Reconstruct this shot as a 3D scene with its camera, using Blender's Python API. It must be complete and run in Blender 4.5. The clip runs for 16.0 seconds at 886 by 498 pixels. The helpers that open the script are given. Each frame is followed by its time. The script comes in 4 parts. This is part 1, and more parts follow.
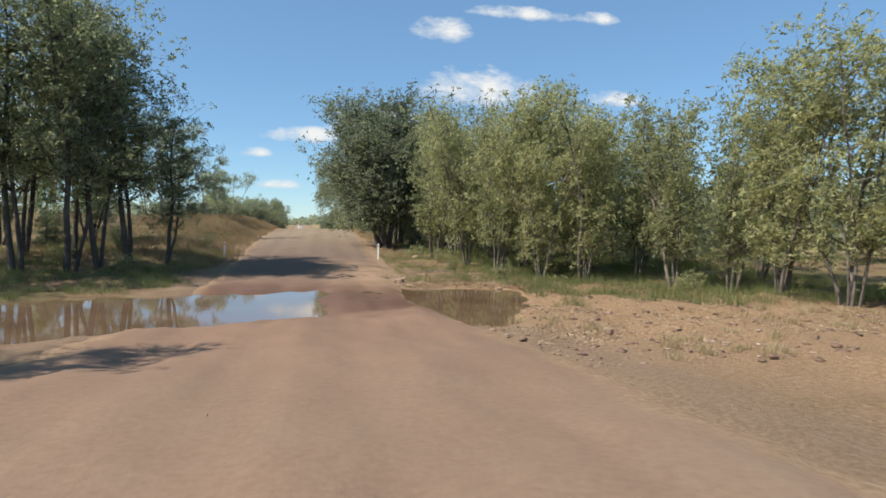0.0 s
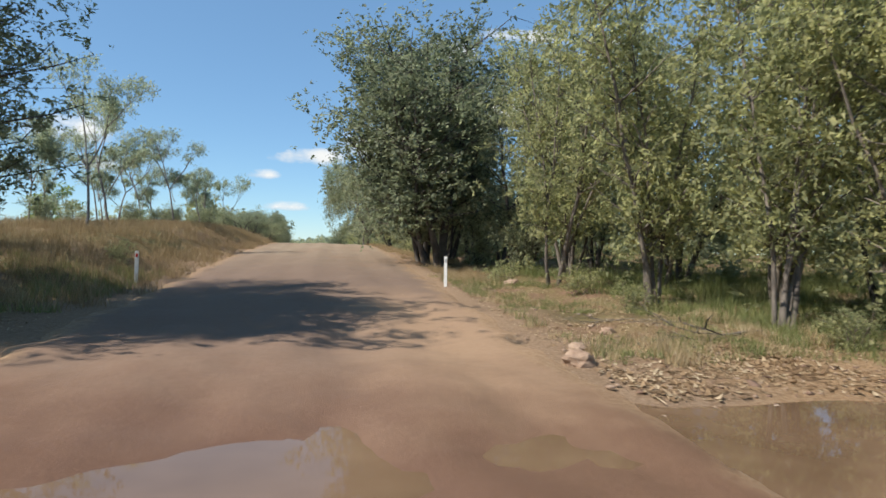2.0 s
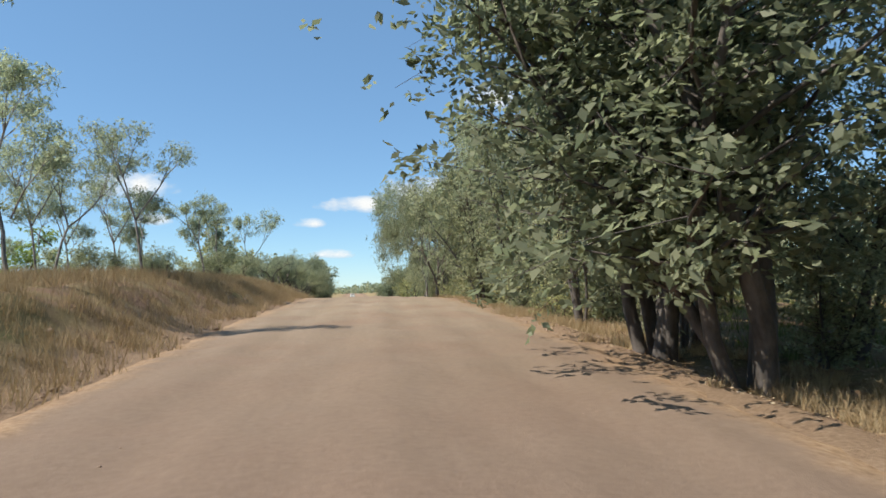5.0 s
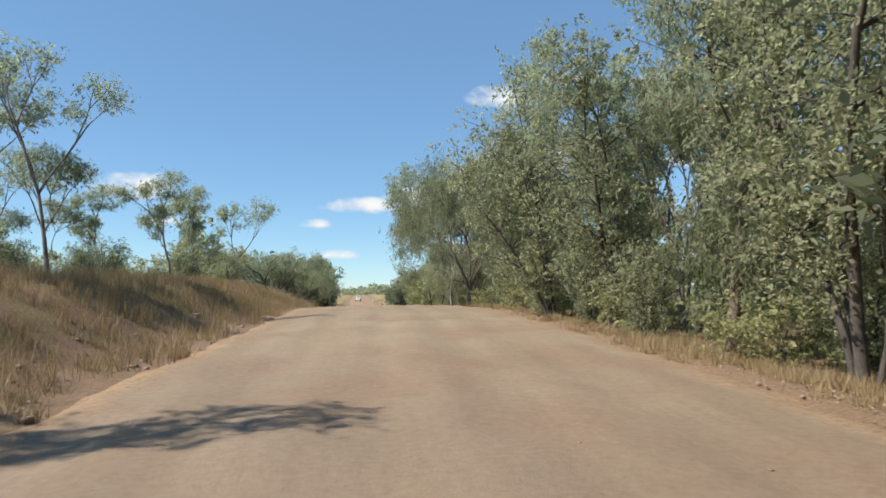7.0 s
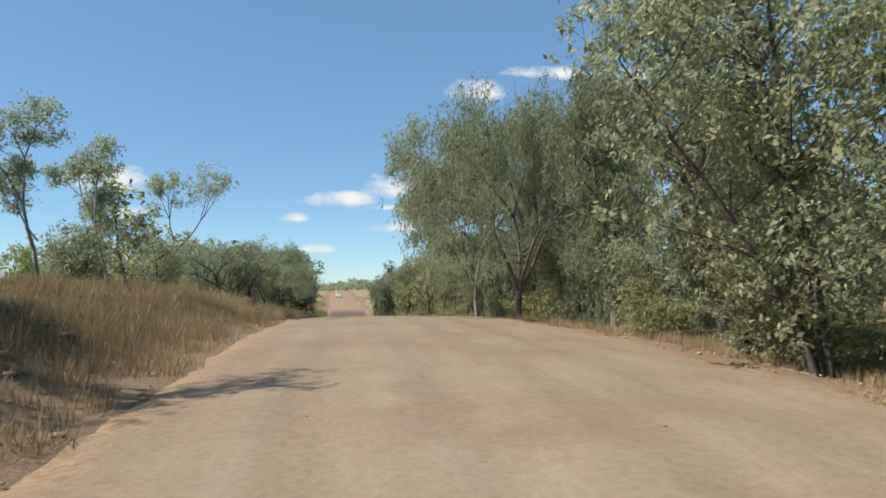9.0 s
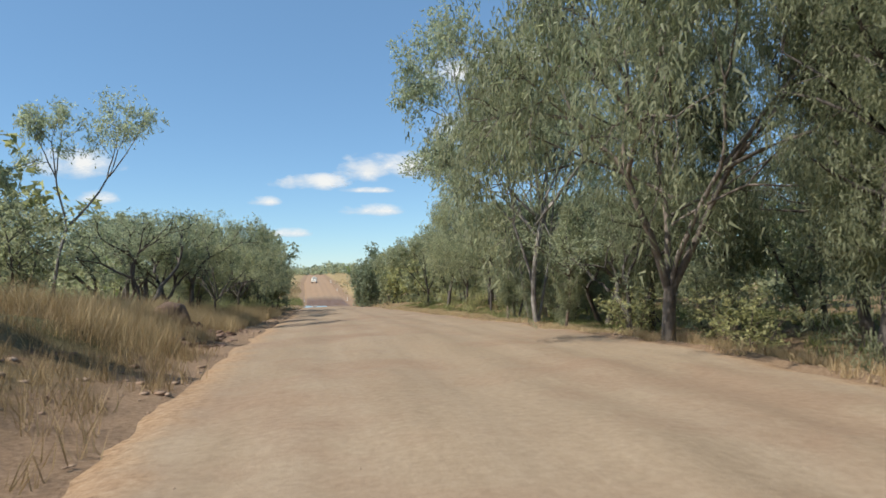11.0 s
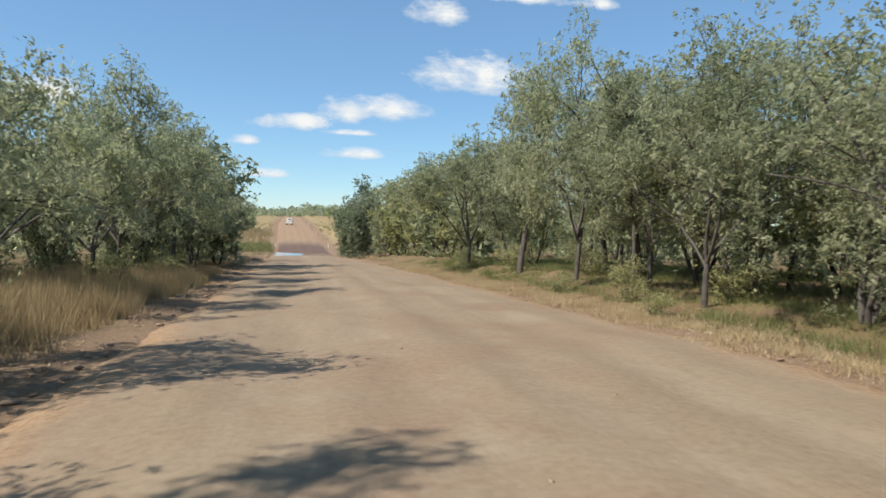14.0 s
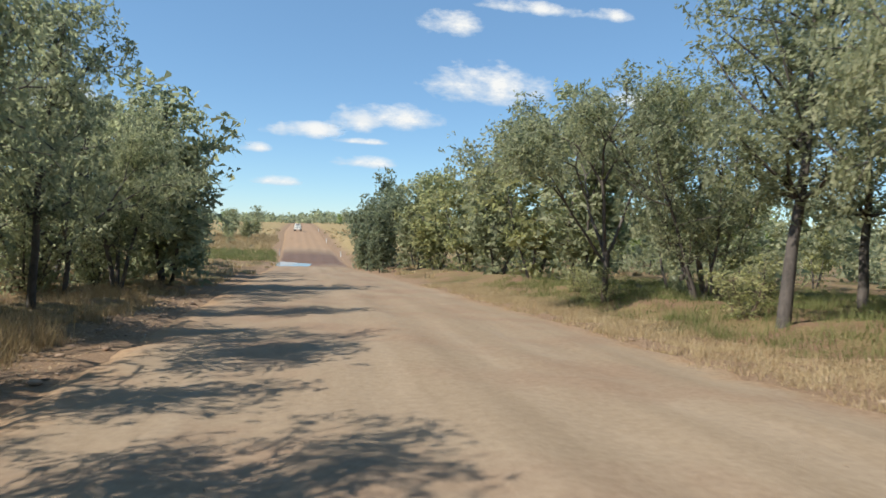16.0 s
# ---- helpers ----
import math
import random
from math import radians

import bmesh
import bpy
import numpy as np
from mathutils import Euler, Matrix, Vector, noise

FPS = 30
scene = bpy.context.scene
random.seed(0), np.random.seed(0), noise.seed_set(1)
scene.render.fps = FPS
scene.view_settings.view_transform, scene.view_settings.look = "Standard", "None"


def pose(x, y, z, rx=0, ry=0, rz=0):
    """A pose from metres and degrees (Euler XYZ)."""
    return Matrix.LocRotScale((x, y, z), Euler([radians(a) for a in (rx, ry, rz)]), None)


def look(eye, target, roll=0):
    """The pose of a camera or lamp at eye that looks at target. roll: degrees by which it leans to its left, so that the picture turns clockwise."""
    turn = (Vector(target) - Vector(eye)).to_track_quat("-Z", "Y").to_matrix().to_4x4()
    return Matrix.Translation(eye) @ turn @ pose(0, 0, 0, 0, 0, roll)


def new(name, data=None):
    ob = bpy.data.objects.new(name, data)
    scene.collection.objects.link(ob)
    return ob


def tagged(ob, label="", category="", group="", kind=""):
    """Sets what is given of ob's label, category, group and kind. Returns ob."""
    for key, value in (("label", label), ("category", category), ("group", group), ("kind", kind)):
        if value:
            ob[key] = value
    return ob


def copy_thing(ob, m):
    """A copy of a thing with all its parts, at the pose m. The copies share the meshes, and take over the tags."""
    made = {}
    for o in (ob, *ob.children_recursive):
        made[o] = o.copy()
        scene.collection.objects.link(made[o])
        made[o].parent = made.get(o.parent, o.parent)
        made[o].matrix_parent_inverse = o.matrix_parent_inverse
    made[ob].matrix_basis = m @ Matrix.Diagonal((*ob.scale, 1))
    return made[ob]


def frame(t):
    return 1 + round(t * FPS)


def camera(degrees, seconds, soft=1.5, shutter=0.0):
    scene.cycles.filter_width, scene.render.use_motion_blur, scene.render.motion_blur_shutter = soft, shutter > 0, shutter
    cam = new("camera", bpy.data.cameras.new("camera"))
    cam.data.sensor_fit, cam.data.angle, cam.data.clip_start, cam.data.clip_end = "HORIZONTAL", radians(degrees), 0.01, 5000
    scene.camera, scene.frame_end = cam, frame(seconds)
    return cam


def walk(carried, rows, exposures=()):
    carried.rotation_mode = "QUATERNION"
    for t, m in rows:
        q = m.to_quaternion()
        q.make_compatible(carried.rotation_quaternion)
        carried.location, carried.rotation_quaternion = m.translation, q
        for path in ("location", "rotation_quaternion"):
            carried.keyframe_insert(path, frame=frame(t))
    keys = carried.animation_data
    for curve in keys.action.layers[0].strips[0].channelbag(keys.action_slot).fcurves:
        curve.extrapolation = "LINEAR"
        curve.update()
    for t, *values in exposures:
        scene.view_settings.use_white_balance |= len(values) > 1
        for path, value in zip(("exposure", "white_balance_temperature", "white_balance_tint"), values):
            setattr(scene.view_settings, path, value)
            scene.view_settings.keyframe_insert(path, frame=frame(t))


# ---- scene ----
cam = camera(68.0, 16.0, soft=1.6, shutter=0.12)
PATH = [
    (0.0, pose(0.751, -0.938, 3.406, 87.90, -1.12, -11.73)),
    (0.5, pose(0.858, 4.742, 3.124, 88.19, -1.12, -11.66)),
    (1.0, pose(0.965, 10.464, 2.823, 88.62, -0.82, -11.76)),
    (1.5, pose(1.048, 15.565, 2.565, 88.82, -0.92, -11.64)),
    (2.0, pose(1.031, 20.806, 2.381, 89.84, -1.22, -11.13)),
    (2.5, pose(1.016, 25.342, 2.330, 90.74, -0.41, -9.95)),
    (3.0, pose(1.001, 29.817, 2.360, 92.00, -0.20, -8.63)),
    (3.5, pose(0.939, 33.678, 2.470, 92.30, 0.21, -7.26)),
    (4.0, pose(0.875, 37.500, 2.653, 92.74, 0.70, -7.26)),
    (6.5, pose(0.414, 54.160, 3.208, 94.14, -0.31, -7.23)),
    (7.0, pose(0.299, 57.306, 3.306, 93.75, 0.09, -6.78)),
    (7.5, pose(0.149, 60.944, 3.421, 93.87, -1.01, -6.83)),
    (8.0, pose(-0.088, 65.369, 3.561, 93.84, -0.11, -7.49)),
    (8.5, pose(-0.318, 69.663, 3.695, 93.68, -0.41, -8.17)),
    (9.0, pose(-0.541, 73.839, 3.821, 93.26, 0.18, -8.64)),
    (11.5, pose(-1.148, 92.922, 4.200, 91.30, 0.50, -11.41)),
    (12.0, pose(-1.063, 97.169, 4.180, 90.79, 0.03, -11.84)),
    (12.5, pose(-0.961, 102.059, 4.088, 89.80, 0.45, -12.13)),
    (13.0, pose(-0.829, 107.049, 3.935, 88.86, 0.00, -12.38)),
    (13.5, pose(-0.662, 111.885, 3.750, 87.98, -1.04, -12.49)),
    (14.0, pose(-0.475, 117.277, 3.527, 87.13, -1.28, -12.66)),
    (14.5, pose(-0.352, 122.405, 3.304, 86.80, -1.13, -12.54)),
    (15.0, pose(-0.259, 126.591, 3.118, 87.14, -1.77, -12.32)),
    (15.5, pose(-0.163, 130.903, 2.927, 87.57, -2.01, -12.04)),
    (16.0, pose(-0.050, 136.319, 2.684, 88.00, -2.15, -11.80)),
]
walk(cam, PATH, [(0, .47), (1.5, .5), (3, .6), (7, .55), (9, .47), (12, .49), (16, .53)])

# ---- sky and sun ----
world = bpy.data.worlds.new("world")
scene.world = world
world.use_nodes = True
wn = world.node_tree
sky = wn.nodes.new("ShaderNodeTexSky")
sky.sky_type = "NISHITA"
sky.sun_disc = False
sky.sun_elevation = radians(47)
sky.sun_rotation = radians(257)
sky.air_density, sky.dust_density, sky.ozone_density = 0.8, 0.0, 2.6
tint = wn.nodes.new("ShaderNodeMix")
tint.data_type, tint.blend_type = "RGBA", "MULTIPLY"
tint.inputs["Factor"].default_value = 1.0
tint.inputs[7].default_value = (0.86, 1.0, 1.0, 1)
wn.links.new(sky.outputs[0], tint.inputs[6])
haze = wn.nodes.new("ShaderNodeMix")
haze.data_type = "RGBA"
haze.inputs["Factor"].default_value = 0.35
haze.inputs[7].default_value = (1.7, 3.3, 5.6, 1)
wn.links.new(tint.outputs[2], haze.inputs[6])
wn.links.new(haze.outputs[2], wn.nodes["Background"].inputs[0])
wn.nodes["Background"].inputs[1].default_value = 0.103
sun = new("sun", bpy.data.lights.new("sun", "SUN"))
sun.data.energy, sun.data.angle, sun.data.color = 4.7, radians(0.53), (1.0, 0.95, 0.87)
sun.matrix_world = look((-30, -7, 33), (0, 0, 0))

# ---- materials ----
def material(name):
    m = bpy.data.materials.new(name)
    m.use_nodes = True
    t = m.node_tree
    return m, t, t.nodes["Principled BSDF"]


def node(t, kind, **sets):
    n = t.nodes.new(kind)
    for key, value in sets.items():
        n.inputs[key.replace("_", " ")].default_value = value
    return n


def coords(t, scale=(1, 1, 1), which="Object"):
    c = t.nodes.new("ShaderNodeTexCoord")
    mp = t.nodes.new("ShaderNodeMapping")
    mp.inputs["Scale"].default_value = scale
    t.links.new(c.outputs[which], mp.inputs[0])
    return mp.outputs[0]


def noise_of(t, vec, scale, detail=4.0, rough=0.6):
    n = node(t, "ShaderNodeTexNoise", Scale=scale, Detail=detail, Roughness=rough)
    t.links.new(vec, n.inputs["Vector"])
    return n.outputs["Fac"]


def ramp(t, fac, stops):
    r = t.nodes.new("ShaderNodeValToRGB")
    el = r.color_ramp.elements
    while len(el) < len(stops):
        el.new(0.5)
    for e, (at, col) in zip(el, stops):
        e.position = at
        e.color = (*col, 1) if len(col) == 3 else col
    t.links.new(fac, r.inputs[0])
    return r.outputs[0]


def mix(t, fac, a, b, mode="MIX"):
    n = t.nodes.new("ShaderNodeMix")
    n.data_type, n.blend_type = "RGBA", mode
    for sock, v in ((n.inputs["Factor"], fac), (n.inputs[6], a), (n.inputs[7], b)):
        if isinstance(v, (int, float)):
            sock.default_value = v
        elif isinstance(v, tuple):
            sock.default_value = (*v, 1)
        else:
            t.links.new(v, sock)
    return n.outputs[2]


def bump(t, bsdf, height, strength=0.4, distance=0.03):
    b = node(t, "ShaderNodeBump", Strength=strength, Distance=distance)
    t.links.new(height, b.inputs["Height"])
    t.links.new(b.outputs[0], bsdf.inputs["Normal"])


def math_of(t, op, a, b=0.0, clamp=False):
    n = t.nodes.new("ShaderNodeMath")
    n.operation, n.use_clamp = op, clamp
    for sock, v in zip(n.inputs, (a, b)):
        if isinstance(v, (int, float)):
            sock.default_value = v
        else:
            t.links.new(v, sock)
    return n.outputs[0]


def plain(name, colour, rough=0.6, metal=0.0, grain=20.0, amount=0.25, relief=0.1):
    """A painted, plastic or metal surface with slight soiling and grain."""
    m, t, b = material(name)
    v = coords(t)
    f = noise_of(t, v, grain, 5)
    dark = tuple(c * (1 - amount) for c in colour)
    t.links.new(ramp(t, f, [(0.3, dark), (0.65, colour)]), b.inputs["Base Color"])
    b.inputs["Roughness"].default_value, b.inputs["Metallic"].default_value = rough, metal
    if relief:
        bump(t, b, f, relief, 0.01)
    return m


def dirt_road():
    m, t, b = material("dirt road")
    v = coords(t)
    long = coords(t, (1.0, 0.05, 1.0))
    streak = noise_of(t, long, 1.1, 6, 0.65)
    fine = noise_of(t, v, 9.0, 8, 0.75)
    blot = noise_of(t, v, 0.35, 4)
    col = ramp(t, streak, [(0.32, (0.225, 0.165, 0.106)), (0.5, (0.271, 0.203, 0.134)), (0.68, (0.320, 0.247, 0.171))])
    col = mix(t, ramp(t, blot, [(0.45, (0, 0, 0)), (0.62, (1, 1, 1))]), col, (0.235, 0.152, 0.098))
    col = mix(t, 0.42, col, ramp(t, fine, [(0.3, (0.160, 0.110, 0.072)), (0.5, (0.262, 0.197, 0.130)), (0.72, (0.370, 0.288, 0.200))]))
    # red and damp near the two crossings
    sep = t.nodes.new("ShaderNodeSeparateXYZ")
    t.links.new(coords(t), sep.inputs[0])
    wob = math_of(t, "MULTIPLY", noise_of(t, v, 0.7, 3), 6.0)
    yy = math_of(t, "ADD", sep.outputs[1], wob)
    first = math_of(t, "SUBTRACT", 1.0, math_of(t, "DIVIDE", math_of(t, "ABSOLUTE", math_of(t, "SUBTRACT", yy, 27.0)), 7.0), True)
    red_zone = math_of(t, "SUBTRACT", 1.0, math_of(t, "DIVIDE", math_of(t, "ABSOLUTE", math_of(t, "SUBTRACT", yy, 32.0)), 46.0), True)
    second = math_of(t, "SUBTRACT", 1.0, math_of(t, "DIVIDE", math_of(t, "ABSOLUTE", math_of(t, "SUBTRACT", yy, 245.0)), 24.0), True)
    wet = math_of(t, "MAXIMUM", first, second)
    wet = math_of(t, "MULTIPLY", wet, 1.6, True)
    lane_x = math_of(t, "DIVIDE", math_of(t, "SUBTRACT", math_of(t, "ADD", sep.outputs[0], math_of(t, "MULTIPLY", noise_of(t, v, 0.5, 3), 2.4)), 2.6), 1.6, True)
    lane_y = math_of(t, "MULTIPLY", math_of(t, "SUBTRACT", 1.0, math_of(t, "DIVIDE", math_of(t, "ABSOLUTE", math_of(t, "SUBTRACT", yy, 35.0)), 10.0), True), 1.8, True)
    damp = mix(t, fine, (0.165, 0.098, 0.063), (0.300, 0.190, 0.123))
    up = math_of(t, "DIVIDE", math_of(t, "SUBTRACT", yy, 30.0), 7.0, True)
    damp = mix(t, up, damp, mix(t, fine, (0.130, 0.085, 0.060), (0.222, 0.155, 0.112)))
    damp = mix(t, math_of(t, "MULTIPLY", lane_x, lane_y), damp, mix(t, fine, (0.225, 0.140, 0.083), (0.365, 0.242, 0.152)))
    col = mix(t, math_of(t, "MULTIPLY", red_zone, 1.5, True), col, damp)
    past = math_of(t, "DIVIDE", math_of(t, "SUBTRACT", yy, 262.0), 14.0, True)
    col = mix(t, math_of(t, "MULTIPLY", past, 0.8), col, mix(t, fine, (0.25, 0.15, 0.085), (0.37, 0.25, 0.155)))
    col = mix(t, math_of(t, "MULTIPLY", wet, 0.75), col, (0.109, 0.054, 0.032))
    # loose dirt spilling in from the verge
    rim = t.nodes.new("ShaderNodeAttribute")
    rim.attribute_name = "rim"
    spill = math_of(t, "ADD", rim.outputs["Fac"], math_of(t, "MULTIPLY", math_of(t, "SUBTRACT", noise_of(t, v, 1.3, 5), 0.5), 1.8), True)
    col = mix(t, math_of(t, "MULTIPLY", spill, math_of(t, "MULTIPLY", rim.outputs["Fac"], 3.0, True)), col, ramp(t, fine, [(0.3, (0.150, 0.088, 0.046)), (0.5, (0.300, 0.192, 0.108)), (0.72, (0.400, 0.296, 0.192))]))
    t.links.new(col, b.inputs["Base Color"])
    t.links.new(math_of(t, "SUBTRACT", 0.95, math_of(t, "MULTIPLY", wet, 0.35)), b.inputs["Roughness"])
    b.inputs["Specular IOR Level"].default_value = 0.2
    bump(t, b, mix(t, 0.5, fine, streak), 0.5, 0.04)
    return m


def soil():
    m, t, b = material("bush soil")
    v = coords(t)
    big, mid, fine = noise_of(t, v, 0.12, 4), noise_of(t, v, 0.9, 5), noise_of(t, v, 14.0, 8, 0.75)
    red = ramp(t, fine, [(0.3, (0.109, 0.061, 0.035)), (0.5, (0.211, 0.128, 0.080)), (0.7, (0.301, 0.211, 0.141))])
    straw = ramp(t, fine, [(0.3, (0.090, 0.064, 0.029)), (0.5, (0.192, 0.144, 0.064)), (0.72, (0.294, 0.237, 0.128))])
    green = ramp(t, fine, [(0.3, (0.045, 0.042, 0.016)), (0.55, (0.109, 0.099, 0.038)), (0.75, (0.211, 0.173, 0.083))])
    col = mix(t, ramp(t, mid, [(0.42, (0, 0, 0)), (0.58, (1, 1, 1))]), red, straw)
    col = mix(t, ramp(t, big, [(0.48, (0, 0, 0)), (0.62, (1, 1, 1))]), col, green)
    sep = t.nodes.new("ShaderNodeSeparateXYZ")
    t.links.new(coords(t), sep.inputs[0])
    # bare stony apron on the east side of the first crossing
    ax = math_of(t, "SUBTRACT", 1.0, math_of(t, "DIVIDE", math_of(t, "ABSOLUTE", math_of(t, "SUBTRACT", sep.outputs[0], 9.0)), 13.0), True)
    ay = math_of(t, "SUBTRACT", 1.0, math_of(t, "DIVIDE", math_of(t, "ABSOLUTE", math_of(t, "SUBTRACT", sep.outputs[1], 17.0)), 18.0), True)
    apron = math_of(t, "MULTIPLY", math_of(t, "MULTIPLY", ax, ay), math_of(t, "MULTIPLY", mid, 5.5), True)
    col = mix(t, apron, col, ramp(t, fine, [(0.3, (0.150, 0.085, 0.042)), (0.5, (0.312, 0.196, 0.106)), (0.7, (0.425, 0.312, 0.200))]))
    # straw-covered open country beyond the second crossing
    open_y = math_of(t, "DIVIDE", math_of(t, "SUBTRACT", sep.outputs[1], 246.0), 22.0, True)
    col = mix(t, math_of(t, "MULTIPLY", open_y, 0.8), col, ramp(t, fine, [(0.3, (0.20, 0.145, 0.062)), (0.5, (0.330, 0.250, 0.118)), (0.72, (0.42, 0.34, 0.19))]))
    # bare dirt thrown up beside the wheel tracks
    near = t.nodes.new("ShaderNodeAttribute")
    near.attribute_name = "verge"
    bare = math_of(t, "ADD", near.outputs["Fac"], math_of(t, "MULTIPLY", math_of(t, "SUBTRACT", mid, 0.5), 1.6), True)
    col = mix(t, bare, col, ramp(t, fine, [(0.3, (0.150, 0.094, 0.057)), (0.5, (0.252, 0.168, 0.104)), (0.72, (0.348, 0.253, 0.172))]))
    t.links.new(col, b.inputs["Base Color"])
    b.inputs["Roughness"].default_value = 0.95
    b.inputs["Specular IOR Level"].default_value = 0.15
    bump(t, b, fine, 0.8, 0.06)
    return m


def muddy_water():
    m, t, b = material("muddy water")
    v = coords(t)
    b.inputs["Base Color"].default_value = (0.13, 0.065, 0.03, 1)
    t.links.new(ramp(t, noise_of(t, v, 0.5, 3), [(0.35, (0.135, 0.082, 0.047)), (0.7, (0.20, 0.126, 0.076))]), b.inputs["Base Color"])
    b.inputs["Roughness"].default_value = 0.03
    b.inputs["IOR"].default_value = 1.33
    bump(t, b, noise_of(t, v, 3.0, 3), 0.035, 0.02)
    return m


def leaf(name, dark, mid_c, light, gloss=0.5, thin=0.57):
    m, t, b = material(name)
    g = t.nodes.new("ShaderNodeNewGeometry")
    info = t.nodes.new("ShaderNodeObjectInfo")
    clump = noise_of(t, coords(t), 0.8, 3)
    f = math_of(t, "ADD", math_of(t, "MULTIPLY", g.outputs["Random Per Island"], 0.55), math_of(t, "MULTIPLY", clump, 0.6))
    f = math_of(t, "ADD", f, math_of(t, "MULTIPLY", math_of(t, "SUBTRACT", info.outputs["Random"], 0.5), 0.22))
    col = ramp(t, f, [(0.2, dark), (0.55, mid_c), (0.9, light)])
    t.links.new(col, b.inputs["Base Color"])
    b.inputs["Roughness"].default_value = gloss
    b.inputs["Specular IOR Level"].default_value = 0.18
    tr = t.nodes.new("ShaderNodeBsdfTranslucent")
    t.links.new(mix(t, 1.0, col, (1.15, 1.2, 1.08), "MULTIPLY"), tr.inputs[0])
    ms = t.nodes.new("ShaderNodeMixShader")
    ms.inputs[0].default_value = thin
    t.links.new(b.outputs[0], ms.inputs[1])
    t.links.new(tr.outputs[0], ms.inputs[2])
    t.links.new(ms.outputs[0], t.nodes["Material Output"].inputs[0])
    return m


def bark(name, dark, light, patch=1.5):
    m, t, b = material(name)
    v = coords(t, (1, 1, 0.25))
    f, p = noise_of(t, v, 16, 6, 0.7), noise_of(t, coords(t), patch, 4)
    col = mix(t, 0.5, ramp(t, f, [(0.35, dark), (0.65, light)]), ramp(t, p, [(0.4, dark), (0.6, light)]))
    t.links.new(col, b.inputs["Base Color"])
    b.inputs["Roughness"].default_value = 0.9
    bump(t, b, f, 0.7, 0.03)
    return m


def stone():
    m, t, b = material("creek stone")
    g = t.nodes.new("ShaderNodeNewGeometry")
    info = t.nodes.new("ShaderNodeObjectInfo")
    f = noise_of(t, coords(t), 9, 6)
    r = math_of(t, "ADD", math_of(t, "MULTIPLY", g.outputs["Random Per Island"], 0.6), math_of(t, "MULTIPLY", info.outputs["Random"], 0.4))
    col = ramp(t, r, [(0.0, (0.176, 0.092, 0.056)), (0.45, (0.270, 0.168, 0.108)), (0.85, (0.345, 0.245, 0.170)), (1.0, (0.45, 0.37, 0.295))])
    t.links.new(mix(t, 0.35, col, ramp(t, f, [(0.3, (0.112, 0.064, 0.040)), (0.7, (0.440, 0.336, 0.240))])), b.inputs["Base Color"])
    b.inputs["Roughness"].default_value = 0.9
    bump(t, b, f, 0.5, 0.02)
    return m


def cloud_vapour():
    """Soft white vapour with a ragged rim, for the far clouds of the backdrop."""
    m, t, b = material("cloud vapour")
    c = t.nodes.new("ShaderNodeTexCoord")
    info = t.nodes.new("ShaderNodeObjectInfo")
    sep = t.nodes.new("ShaderNodeSeparateXYZ")
    t.links.new(c.outputs["Generated"], sep.inputs[0])
    nx = math_of(t, "MULTIPLY", math_of(t, "SUBTRACT", sep.outputs[0], 0.5), 2.0)
    nz = math_of(t, "MULTIPLY", math_of(t, "SUBTRACT", sep.outputs[2], 0.42), 2.0)
    r = math_of(t, "ADD", math_of(t, "POWER", math_of(t, "ABSOLUTE", nx), 2.0), math_of(t, "POWER", math_of(t, "MAXIMUM", nz, math_of(t, "MULTIPLY", nz, -1.7)), 2.0))
    n = node(t, "ShaderNodeTexNoise", Scale=0.014, Detail=9.0, Roughness=0.62)
    n.noise_dimensions = "4D"
    t.links.new(math_of(t, "MULTIPLY", info.outputs["Random"], 40.0), n.inputs["W"])
    stretch = t.nodes.new("ShaderNodeMapping")
    stretch.inputs["Scale"].default_value = (0.55, 1.0, 1.25)
    t.links.new(c.outputs["Object"], stretch.inputs[0])
    t.links.new(stretch.outputs[0], n.inputs["Vector"])
    dens = math_of(t, "SUBTRACT", math_of(t, "ADD", math_of(t, "MULTIPLY", n.outputs["Fac"], 1.35), -0.06), math_of(t, "MULTIPLY", r, 0.52))
    a = ramp(t, dens, [(0.16, (0, 0, 0)), (0.70, (1, 1, 1))])
    # self-glowing cloud; blue-grey shade is painted into its low and thin parts
    em = t.nodes.new("ShaderNodeEmission")
    t.links.new(ramp(t, math_of(t, "ADD", math_of(t, "MULTIPLY", dens, 0.6), math_of(t, "MULTIPLY", sep.outputs[2], 0.5)), [(0.25, (0.60, 0.68, 0.76)), (0.65, (0.86, 0.87, 0.86))]), em.inputs[0])
    em.inputs[1].default_value = 0.75
    tp = t.nodes.new("ShaderNodeBsdfTransparent")
    ms = t.nodes.new("ShaderNodeMixShader")
    t.links.new(a, ms.inputs[0])
    t.links.new(tp.outputs[0], ms.inputs[1])
    t.links.new(em.outputs[0], ms.inputs[2])
    t.links.new(ms.outputs[0], t.nodes["Material Output"].inputs[0])
    return m


